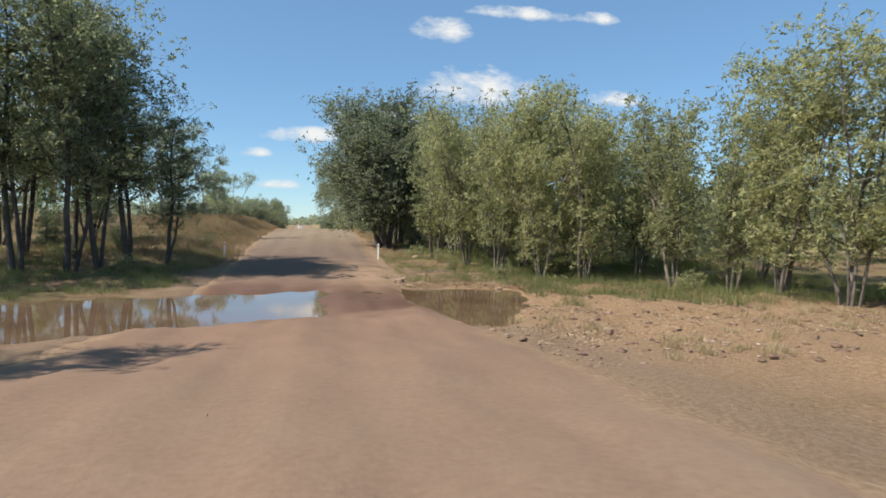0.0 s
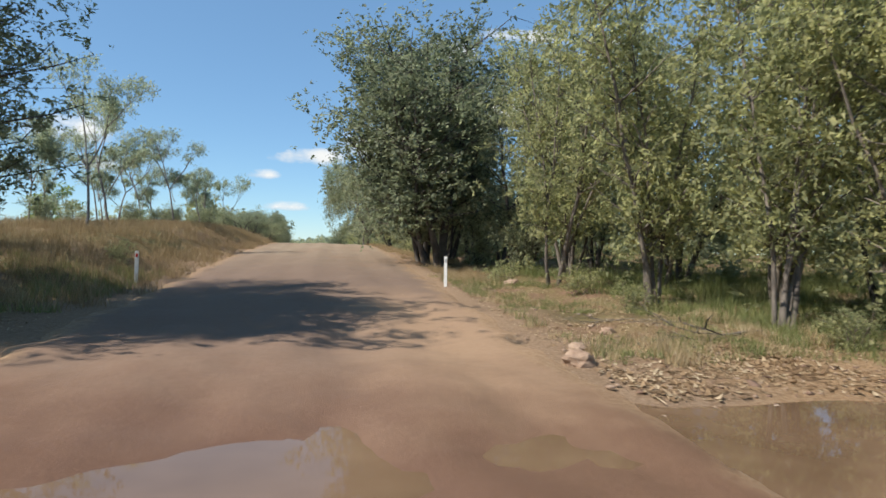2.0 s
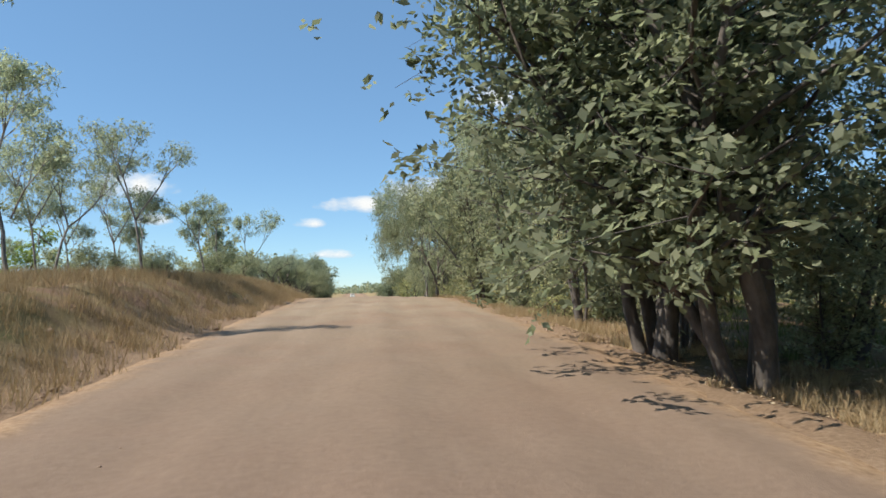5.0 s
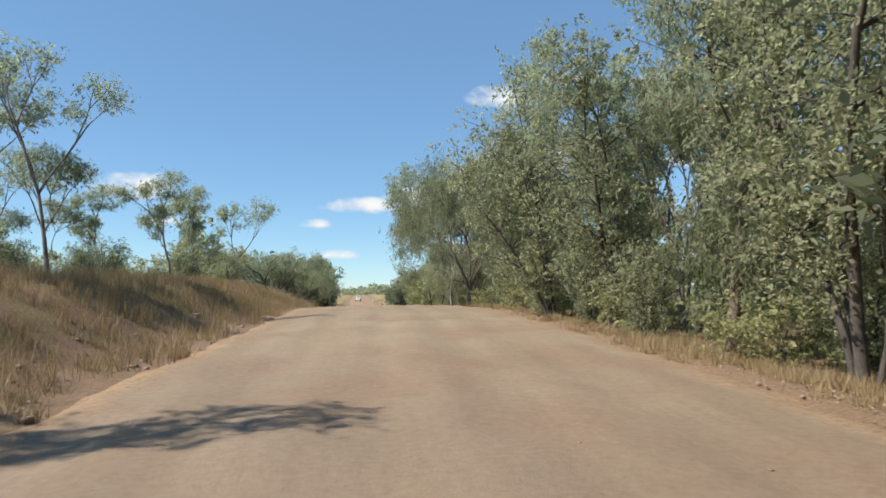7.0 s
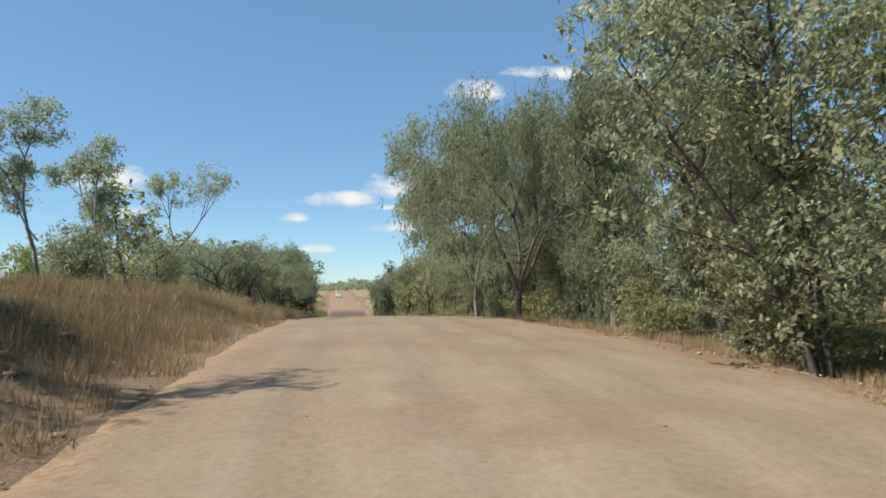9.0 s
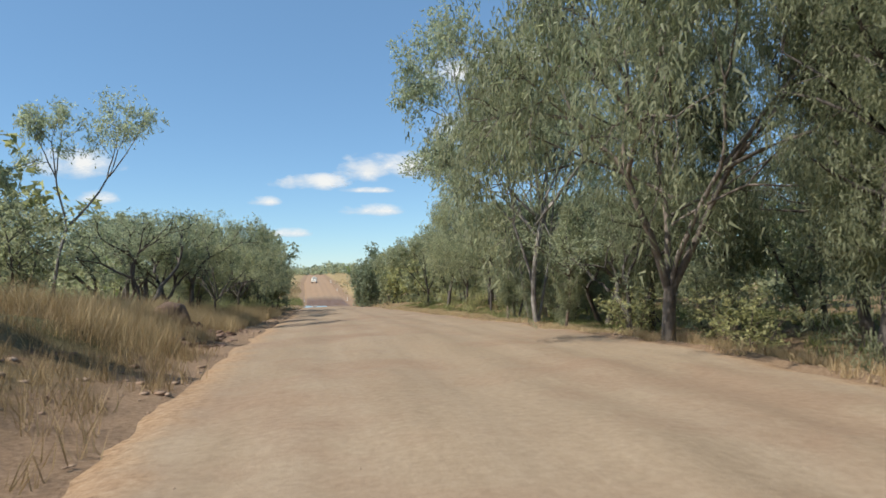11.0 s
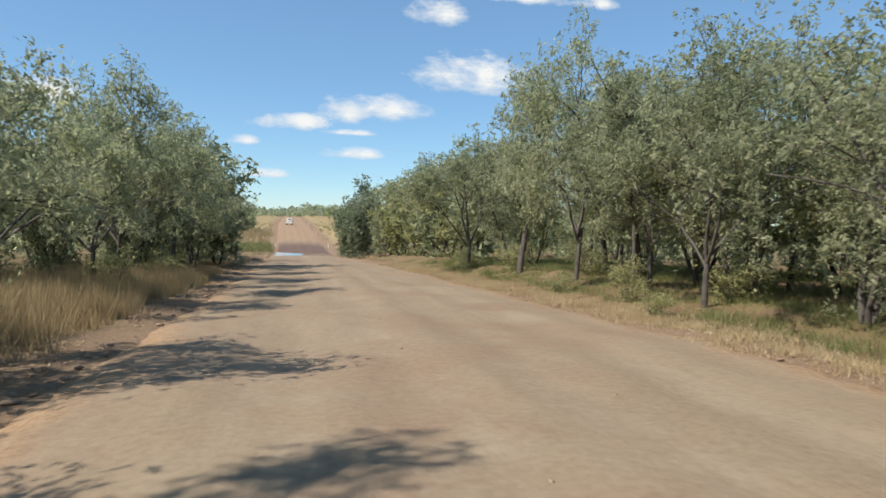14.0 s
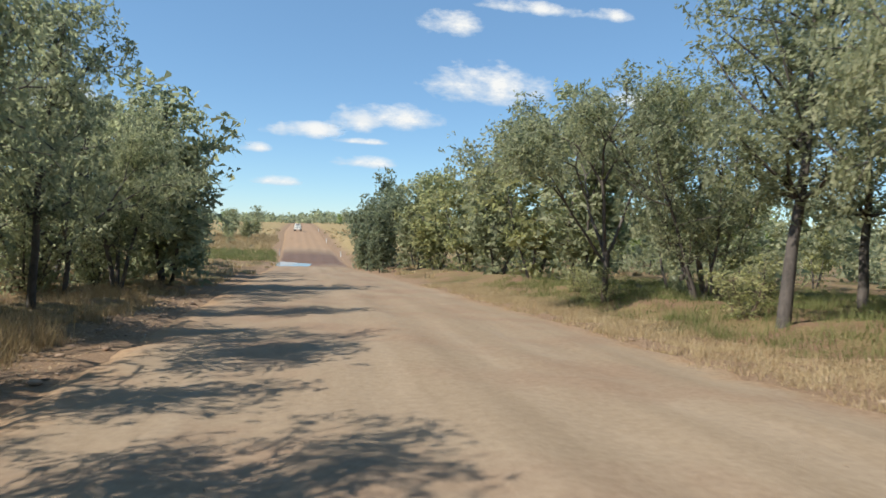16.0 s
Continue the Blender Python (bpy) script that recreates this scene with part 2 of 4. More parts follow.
ROAD, SOIL, WATER, STONE, CLOUD = dirt_road(), soil(), muddy_water(), stone(), cloud_vapour()
LEAF = {
    "olive": leaf("olive leaves", (0.160, 0.173, 0.093), (0.319, 0.321, 0.161), (0.550, 0.520, 0.257)),
    "dark": leaf("dark leaves", (0.109, 0.129, 0.083), (0.190, 0.212, 0.133), (0.310, 0.323, 0.206)),
    "grey": leaf("grey-green leaves", (0.167, 0.182, 0.112), (0.300, 0.313, 0.189), (0.488, 0.485, 0.310)),
    "weeping": leaf("weeping leaves", (0.132, 0.148, 0.091), (0.233, 0.247, 0.150), (0.380, 0.388, 0.246)),
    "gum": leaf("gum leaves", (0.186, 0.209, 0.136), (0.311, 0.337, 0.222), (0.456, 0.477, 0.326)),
    "creek": leaf("creek tree leaves", (0.135, 0.150, 0.085), (0.235, 0.247, 0.140), (0.400, 0.403, 0.234)),
    "green": leaf("fresh green leaves", (0.118, 0.169, 0.049), (0.230, 0.291, 0.090), (0.365, 0.413, 0.148)),
}
BARK_DARK = bark("dark bark", (0.048, 0.040, 0.034), (0.140, 0.118, 0.100))
BARK_PALE = bark("pale bark", (0.075, 0.062, 0.052), (0.36, 0.325, 0.28), 1.1)
BARK_GREY = bark("grey-brown bark", (0.065, 0.052, 0.043), (0.235, 0.195, 0.155))
BARK_BROWN = bark("brown bark", (0.10, 0.072, 0.055), (0.27, 0.20, 0.155))
GRASS_DRY = leaf("dry grass", (0.18, 0.120, 0.062), (0.315, 0.222, 0.120), (0.455, 0.350, 0.205), 0.7, 0.25)
GRASS_STRAW = leaf("straw grass", (0.24, 0.170, 0.090), (0.395, 0.295, 0.165), (0.535, 0.430, 0.265), 0.7, 0.25)
GRASS_GREEN = leaf("green grass", (0.075, 0.095, 0.030), (0.165, 0.185, 0.066), (0.315, 0.305, 0.135), 0.6, 0.3)
LITTER = leaf("dry leaf litter", (0.16, 0.095, 0.050), (0.32, 0.215, 0.120), (0.56, 0.46, 0.31), 0.8, 0.1)
WHITE = plain("white post paint", (0.80, 0.79, 0.75), 0.5, 0, 14, 0.25)
RED = plain("red reflector", (0.55, 0.03, 0.02), 0.2, 0, 60, 0.15, 0)
GREY_R = plain("grey reflector", (0.5, 0.5, 0.48), 0.2, 0.3, 60, 0.15, 0)
CAR_WHITE = plain("white car paint", (0.86, 0.83, 0.74), 0.25, 0, 6, 0.12, 0)
CAR_GLASS = plain("tinted glass", (0.02, 0.025, 0.03), 0.05, 0, 6, 0.1, 0)
RUBBER = plain("black rubber", (0.025, 0.023, 0.022), 0.85, 0, 40, 0.3)
CHROME = plain("dull steel", (0.45, 0.45, 0.45), 0.35, 0.9, 40, 0.2, 0)
CLOD = plain("red earth clods", (0.24, 0.145, 0.098), 0.95, 0, 5, 0.55, 0.8)
MOUND = plain("hard red earth", (0.13, 0.08, 0.055), 0.95, 0, 4, 0.5, 0.9)


# ---- shape of the land ----
PROFILE_Y = [-300, -60, -20, -1, 5, 10.5, 15.5, 21, 26, 32, 38, 43, 54, 65, 74, 84, 92, 99, 107, 118, 136, 170, 205, 222, 235, 250, 270, 326, 436, 600, 1500, 4000]
PROFILE_Z = [4.8, 4.4, 2.75, 1.7, 1.42, 1.12, 0.85, 0.64, 0.61, 0.695, 0.968, 1.18, 1.5, 1.85, 2.13, 2.4, 2.52, 2.48, 2.25, 1.8, 1, -0.55, -2.3, -3.1, -3.45, -3.15, -2.6, -0.3, 0.9, 1.2, 2, 2]
TAPS = np.arange(-6, 6.1, 1.0)
TAP_W = np.exp(-TAPS * TAPS / 18) / np.exp(-TAPS * TAPS / 18).sum()


def grade(y):
    """Height of the road's centre line."""
    y = np.asarray(y, float)
    return sum(w * np.interp(y + k, PROFILE_Y, PROFILE_Z) for k, w in zip(TAPS, TAP_W))


def step(a, b, v):
    s = np.clip((np.asarray(v, float) - a) / (b - a), 0, 1)
    return s * s * (3 - 2 * s)


def road_x(y):
    return np.interp(y, [-50, 30, 50, 85, 150, 250, 345, 600], [.65, .7, .95, 1.9, 2.0, .8, -1.2, -3])


def road_half(y):
    return np.interp(y, [-20, 12, 20, 32, 45, 60, 100, 130, 400], [4.8, 4.8, 4.5, 4.4, 4.6, 5.2, 5.4, 5.4, 4.6])


def land(x, y):
    """Height of the ground at x, y."""
    x, y = np.asarray(x, float), np.asarray(y, float)
    u, h = x - road_x(y), road_half(y)
    g = grade(y)
    wide = sum(np.interp(y + k, PROFILE_Y, PROFILE_Z) for k in (-30, -15, 0, 15, 30)) / 5
    z = g - 0.02 * np.minimum(np.abs(u), h)
    mid = 23 + .55 * np.clip(u, -9, 0) + .1 * np.clip(u + 9, -60, 0) - .2 * np.clip(u - 3, 0, 4)
    creek = 1 - step(2.0, 6.2, np.abs(y - mid))
    creek2 = 1 - step(2, 12, np.abs(y - 231))
    # the left bank rises in the cutting
    bank = np.interp(y, [0, 30, 42, 55, 75, 100, 122, 145, 200], [.25, .05, .7, 1.3, 1.55, 1.3, .55, .2, .1])
    z = z + bank * step(-h - .3, -h - 4.2, u) 
    z = z + .45 * step(h + 1, h + 5, u) * step(125, 145, y)
    z = z - .22 * step(h + .2, h + 1.6, u) * step(30, 60, y) * step(140, 120, y) + .1 * step(h + 2.5, h + 6, u)
    far = step(14, 60, np.abs(u))
    z = z * (1 - far) + (wide + bank * step(-h - .3, -h - 4.2, u)) * far
    z = z - creek * (.30 * step(1.3, -.2, u) + .35 * step(-3.5, -7, u))
    far_rim = 6.3 + .34 * (y - 17)
    z = z - .36 * step(4.5, 5.5, x) * step(far_rim + 1.2, far_rim - .5, x) * step(14.8, 18.2, y) * step(28.8, 26.2, y)
    z = z - creek2 * (.3 * step(2.5, -1.0, u) * step(-6.5, -4, u))
    return z


def sheet(name, xs, ys, height, mat):
    """A grid of quads over xs, ys."""
    X, Y = np.meshgrid(xs, ys)
    v = np.stack([X, Y, height(X, Y)], -1).reshape(-1, 3)
    n, k = len(xs), len(ys)
    i = (np.arange(k - 1)[:, None] * n + np.arange(n - 1)[None]).reshape(-1)
    return shape(name, v, np.stack([i, i + 1, i + n + 1, i + n], 1), mat, smooth=True)


def shape(name, verts, faces, mat, smooth=False, mats=None):
    """A mesh from arrays: verts n x 3, faces n x 3 or n x 4."""
    verts, faces = np.asarray(verts, np.float32), np.asarray(faces, np.int32)
    me = bpy.data.meshes.new(name)
    k = faces.shape[1]
    me.vertices.add(len(verts))
    me.vertices.foreach_set("co", verts.reshape(-1))
    me.loops.add(faces.size)
    me.loops.foreach_set("vertex_index", faces.reshape(-1))
    me.polygons.add(len(faces))
    me.polygons.foreach_set("loop_start", np.arange(0, faces.size, k, dtype=np.int32))
    if smooth:
        me.polygons.foreach_set("use_smooth", np.ones(len(faces), bool))
    me.update(calc_edges=True)
    me.materials.append(mat)
    return me


WAVES = [(random.Random(40 + k).uniform(0, 6.283), random.Random(60 + k).uniform(0, 6.283), .55 * 1.33 ** k) for k in range(11)]


def ripple(x, y):
    """Small unevenness of the ground, a few centimetres."""
    z = 0
    for turn, phase, freq in WAVES:
        a = math.cos(turn) * x + math.sin(turn) * y
        b = math.cos(turn + 1.9) * x + math.sin(turn + 1.9) * y
        z = z + .016 / freq ** .6 * np.sin(freq * a + phase + 1.3 * np.sin(freq * .61 * b + 2 * phase))
    return z * (1 + 1.6 * np.exp(-((y - 22) / 9.0) ** 2)) * (1 - .8 * np.exp(-((y - 28) / 2.5) ** 2) * step(3.5, 5, x))


def side_lumps(x, y):
    u = np.abs(x - road_x(y)) - road_half(y)
    return step(0, 2.5, u) * (1 - .8 * np.exp(-((y - 28) / 3.0) ** 2)) * (.10 * np.sin(.9 * x + .5 * np.sin(.7 * y)) * np.sin(.8 * y + 1.1 * np.sin(.5 * x)) + .06 * np.sin(2.3 * x + y) * np.sin(1.9 * y - .8 * x))


def ground_z(x, y):
    return land(x, y) + ripple(x, y) + side_lumps(x, y)


def under_road(x, y):
    u = np.abs(np.asarray(x, float) - road_x(y))
    return ground_z(x, y) - .10 * step(road_half(y) + .2, road_half(y) - .5, u)


near_x = np.concatenate([-np.geomspace(420, 26, 16), np.arange(-25, -9, .8), np.arange(-9, 12.01, .35), np.arange(12.8, 28, .8), np.geomspace(29, 420, 16)])
near_y = np.concatenate([-np.geomspace(250, 12, 10), np.arange(-10, 12, 1.0), np.arange(12, 34, .4), np.arange(34, 180, .8), np.arange(180, 300, 2), np.geomspace(302, 3600, 26)])
ground = new("ground", sheet("ground", near_x, near_y, under_road, SOIL))
at = np.empty(len(ground.data.vertices) * 3, np.float32)
ground.data.vertices.foreach_get("co", at)
at = at.reshape(-1, 3)
verge = ground.data.attributes.new("verge", "FLOAT", "POINT")
verge.data.foreach_set("value", (1.25 * (1 - step(.0, 1.0, (np.abs(at[:, 0] - road_x(at[:, 1])) - road_half(at[:, 1])) / (2.4 + 1.5 * step(238, 262, at[:, 1]))))).astype(np.float32))
tagged(ground, "red-brown bush soil with straw litter and grass", "ground", kind="structure")


def road_sheet():
    ys = np.concatenate([np.arange(-40, 190, .35), np.arange(190, 330, 1.0), np.geomspace(331, 620, 30)])
    cols = np.linspace(-1, 1, 45)
    rag = np.array([.3 * noise.noise(Vector((y * .35, 3, 0))) + .35 * noise.noise(Vector((y * 1.3, 7, 0))) for y in ys])
    rag2 = np.array([.3 * noise.noise(Vector((y * .35, 13, 0))) + .35 * noise.noise(Vector((y * 1.3, 17, 0))) for y in ys])
    half = road_half(ys)
    left, right = road_x(ys) - half - rag, road_x(ys) + half + rag2
    X = left[:, None] + (cols[None] + 1) / 2 * (right - left)[:, None]
    Y = np.repeat(ys[:, None], len(cols), 1)
    U = X - road_x(Y)
    Z = ground_z(X, Y) + .012
    # two worn wheel tracks each way and a loose windrow between
    Z += .018 * np.cos(U * 2 * math.pi / 1.75) * step(5, 3.5, np.abs(U))
    edge = np.minimum(cols + 1, 1 - cols)[None]
    Z -= .09 * (1 - step(0, .10, edge))
    v = np.stack([X, Y, Z], -1).reshape(-1, 3)
    n, k = len(cols), len(ys)
    i = (np.arange(k - 1)[:, None] * n + np.arange(n - 1)[None]).reshape(-1)
    me = shape("road", v, np.stack([i, i + 1, i + n + 1, i + n], 1), ROAD, smooth=True)
    rim = me.attributes.new("rim", "FLOAT", "POINT")
    rim.data.foreach_set("value", np.repeat(1 - step(0, .22, edge), k, 0).reshape(-1).astype(np.float32))
    return me


road = new("road", road_sheet())
tagged(road, "unsealed red dirt road with worn wheel tracks", "road", kind="structure")


def pool(name, x0, x1, y0, y1, z, label):
    xs, ys = np.linspace(x0, x1, 30), np.linspace(y0, y1, 30)
    ob = new(name, sheet(name, xs, ys, lambda X, Y: np.full(X.shape, z), WATER))
    return tagged(ob, label, "water", kind="structure")


pool("water", -45, 10.5, 6, 32, 0.50, "shallow muddy brown floodwater across the dirt road")
pool("water_far", -5.2, 5, 219, 243, -3.62, "second shallow pool of floodwater across the road")


def holder(name, place, label, category, group=""):
    ob = new(name)
    ob.matrix_world = Matrix.Translation(place)
    return tagged(ob, label, category, group)


def under(name, data, parent, label=""):
    """Links a mesh as a part of a thing, in the thing's own frame."""
    ob = new(name, data)
    ob.parent = parent
    return tagged(ob, label) if label else ob


def part(name, bm, mat, parent, label=""):
    me = bpy.data.meshes.new(name)
    bm.to_mesh(me)
    bm.free()
    me.materials.append(mat)
    return under(name, me, parent, label)


# ---- trees ----
def tube(pts, r0, r1, sides, verts, faces):
    """A tapered limb along pts."""
    base = len(verts)
    n = len(pts)
    for i, p in enumerate(pts):
        d = (pts[min(i + 1, n - 1)] - pts[max(i - 1, 0)]).normalized()
        a = d.orthogonal().normalized()
        b = d.cross(a)
        r = r0 + (r1 - r0) * i / (n - 1)
        for k in range(sides):
            w = 2 * math.pi * k / sides
            verts.append(p + (a * math.cos(w) + b * math.sin(w)) * r)
    for i in range(n - 1):
        for k in range(sides):
            q = base + i * sides + k
            e = base + i * sides + (k + 1) % sides
            faces.append((q, e, e + sides, q + sides))


def limb(rng, start, way, length, bend, pieces, lift=0.0):
    pts = [start.copy()]
    d = way.normalized()
    for _ in range(pieces):
        d = (d + Vector((rng.uniform(-bend, bend), rng.uniform(-bend, bend), rng.uniform(-bend, bend) * .6 + lift))).normalized()
        pts.append(pts[-1] + d * (length / pieces))
    return pts


def unit(v):
    return v / np.maximum(np.linalg.norm(v, axis=1, keepdims=True), 1e-6)


def leaves(rnd, centres, radii, count, size, narrow, flat, hang, per=6, kite=False):
    """Leaf blades in small sprays, the sprays scattered through clumps; each blade is a pointed triangle, or a folded kite."""
    centres, radii = np.asarray(centres), np.asarray(radii)
    sprays = max(count // per, 1)
    pick = rnd.integers(0, len(centres), sprays)
    out = unit(rnd.normal(0, 1, (sprays, 3)))
    off = out * (rnd.random((sprays, 1)) ** .45) * radii[pick][:, None]
    off[:, 2] *= flat
    at = centres[pick] + off
    way = unit(rnd.normal(0, 1, (sprays, 3))) + .6 * out
    way[:, 2] -= hang
    way = unit(way)
    face = rnd.normal(0, 1, (sprays, 3))
    own = np.repeat(np.arange(sprays), per)
    n = len(own)
    a = unit(way[own] + rnd.normal(0, .42, (n, 3)))
    c = at[own] + way[own] * size * rnd.uniform(-1.1, 1.1, (n, 1)) + rnd.normal(0, .38 * size, (n, 3))
    b = unit(np.cross(a, face[own] + rnd.normal(0, .7, (n, 3))))
    L = size * rnd.uniform(.6, 1.4, (n, 1))
    W = L * narrow
    if kite:
        fold = np.cross(a, b) * W * .22
        side_a, side_b = c - a * L * .12 + b * W * .5 + fold, c - a * L * .12 - b * W * .5 + fold
        return np.stack([c - a * L * .5, side_a, c + a * L * .5, side_b], 1).reshape(-1, 3), np.arange(n * 4).reshape(-1, 4)
    v = np.stack([c - a * L * .5 + b * W * .5, c - a * L * .5 - b * W * .5, c + a * L * .5], 1)
    return v.reshape(-1, 3), np.arange(n * 3).reshape(-1, 3)


def grow(rng, start, way, length, r, level, form, wood, tips):
    """A limb that forks again and again; form: fork angle, bend, lift, share of length kept and the level up to which limbs bear leaves."""
    angle, bend, lift, keep, leafy = form
    pts = limb(rng, start, way, length, bend, 4 if level > 1 else 2, lift)
    tube(pts, r, r * .66, 7 if level > 2 else 5 if level > 1 else 3, *wood)
    if level == 0:
        tips.extend((pts[-1], pts[-2]))
        return
    if level <= leafy:
        tips.extend(pts[2:])
    d = (pts[-1] - pts[-2]).normalized()
    a = d.orthogonal().normalized()
    b = d.cross(a)
    spin, n = rng.uniform(0, 6.283), 2 if rng.random() < .6 else 3
    for k in range(n):
        w = spin + 6.283 * (k + rng.uniform(-.2, .2)) / n
        bow = math.tan(radians(angle * rng.uniform(.45, 1.25)))
        grow(rng, pts[-1], d + (a * math.cos(w) + b * math.sin(w)) * bow, length * keep * rng.uniform(.75, 1.2), r * .62, level - 1, form, wood, tips)
    if level < 3 and rng.random() < .75:
        w = rng.uniform(0, 6.283)
        grow(rng, pts[len(pts) // 2], d * .6 + a * math.cos(w) + b * math.sin(w), length * keep * .8, r * .42, level - 1, form, wood, tips)


def forked_meshes(seed, height, limbs, form, density, size, narrow, hang, flat, clump, mat_leaf, mat_bark):
    """A tree of forking limbs. limbs: height of its foot, compass turn, climb in degrees, length, radius, how often it forks."""
    rng, rnp = random.Random(seed), np.random.default_rng(seed)
    wood, tips = ([], []), []
    for foot, turn, climb, length, r, level in limbs:
        w, c = radians(turn), radians(climb)
        start = Vector((0, 0, foot - .25))
        if level < 0:
            tube(limb(rng, start, Vector((.08 * math.cos(w), .08 * math.sin(w), 1)), length, .05, 4), r, r * .8, 10, *wood)
            continue
        grow(rng, start, Vector((math.cos(w) * math.cos(c), math.sin(w) * math.cos(c), math.sin(c))), length, r, level, form, wood, tips)
    k = height / (max(p.z for p in tips) + clump * 1.1)
    radii = [clump * rng.uniform(.5, 1.3) for _ in tips]
    v, f = leaves(rnp, [tuple(p) for p in tips], radii, density, size, narrow, flat, hang)
    return (shape("trunk", np.array([tuple(p) for p in wood[0]]) * k, wood[1], mat_bark, smooth=True), shape("crown", v * k, f, mat_leaf))


def tree_meshes(seed, height, spread, stems, clear, density, size, narrow=.5, hang=.2, flat=.8, clump=.55, trunk_r=.13, lean=.25, side=3, mat_leaf=None, mat_bark=None, skirt=.0, rise=.5, bend=.16, kite=False):
    """A tree's wood and its leaves. height and spread in metres; clear: bare share of the stem; skirt: how much foliage hangs low; rise: how steeply limbs climb."""
    rng, rnp = random.Random(seed), np.random.default_rng(seed)
    verts, faces, centres, radii = [], [], [], []
    for s in range(stems):
        turn = 2 * math.pi * (s + rng.uniform(-.3, .3)) / stems
        out = rng.uniform(.4, 1.0) if stems > 1 else .3
        base = Vector((math.cos(turn) * .2 * out, math.sin(turn) * .2 * out, -.25)) if stems > 1 else Vector((0, 0, -.25))
        way = Vector((math.cos(turn) * lean * (out + .2), math.sin(turn) * lean * (out + .2), 1))
        tall = height * (rng.uniform(.55, .86) if s else .88)
        stem = limb(rng, base, way, tall, bend, 8, .06)
        r = trunk_r * (1 if s == 0 else rng.uniform(.5, .85))
        tube(stem, r, r * .22, 7, verts, faces)
        for k in range(1, 9):
            frac = k / 8
            if frac < clear:
                continue
            p = stem[k]
            for _ in range(rng.randint(max(side - 1, 1), side + 1)):
                w = rng.uniform(0, 2 * math.pi)
                reach = spread * rng.uniform(.3, 1.05) * (1.1 - .6 * abs(frac - .6) / .5)
                branch = limb(rng, p, Vector((math.cos(w), math.sin(w), rise * rng.uniform(.3, 1.6))), max(reach, .5), .36, 3, .06)
                tube(branch, r * .45 * (1.15 - .6 * frac), r * .09, 3, verts, faces)
                for q in branch[1:]:
                    tw = limb(rng, q, Vector((rng.uniform(-1, 1), rng.uniform(-1, 1), rng.uniform(-.4, .9))), clump * rng.uniform(1.0, 2.2), .35, 1)
                    if rng.random() < .45:
                        tube(tw, r * .10, r * .04, 3, verts, faces)
                    for e in (q, tw[-1]):
                        if rng.random() < .8:
                            centres.append(e)
                            radii.append(clump * rng.uniform(.55, 1.35))
        for _ in range(5):
            centres.append(stem[-1] + Vector((rng.uniform(-1, 1), rng.uniform(-1, 1), rng.uniform(-1, .2))) * clump * 1.3)
            radii.append(clump * rng.uniform(.7, 1.2))
    top = max(c.z for c in centres)
    for _ in range(int(36 * skirt)):
        w, rr = rng.uniform(0, 2 * math.pi), spread * rng.uniform(.1, .45)
        centres.append(Vector((math.cos(w) * rr, math.sin(w) * rr, rng.uniform(.25, height * .4))))
        radii.append(clump * rng.uniform(.5, 1.0))
    k = height / (top + clump * .7)
    v, f = leaves(rnp, [tuple(c) for c in centres], radii, density, size, narrow, flat, hang, 6, kite)
    sc = np.array([1, 1, k])
    wood = shape("trunk", np.array([tuple(p) for p in verts]) * sc, faces, mat_bark, smooth=True)
    crown = shape("crown", v * sc, f, mat_leaf)
    return wood, crown


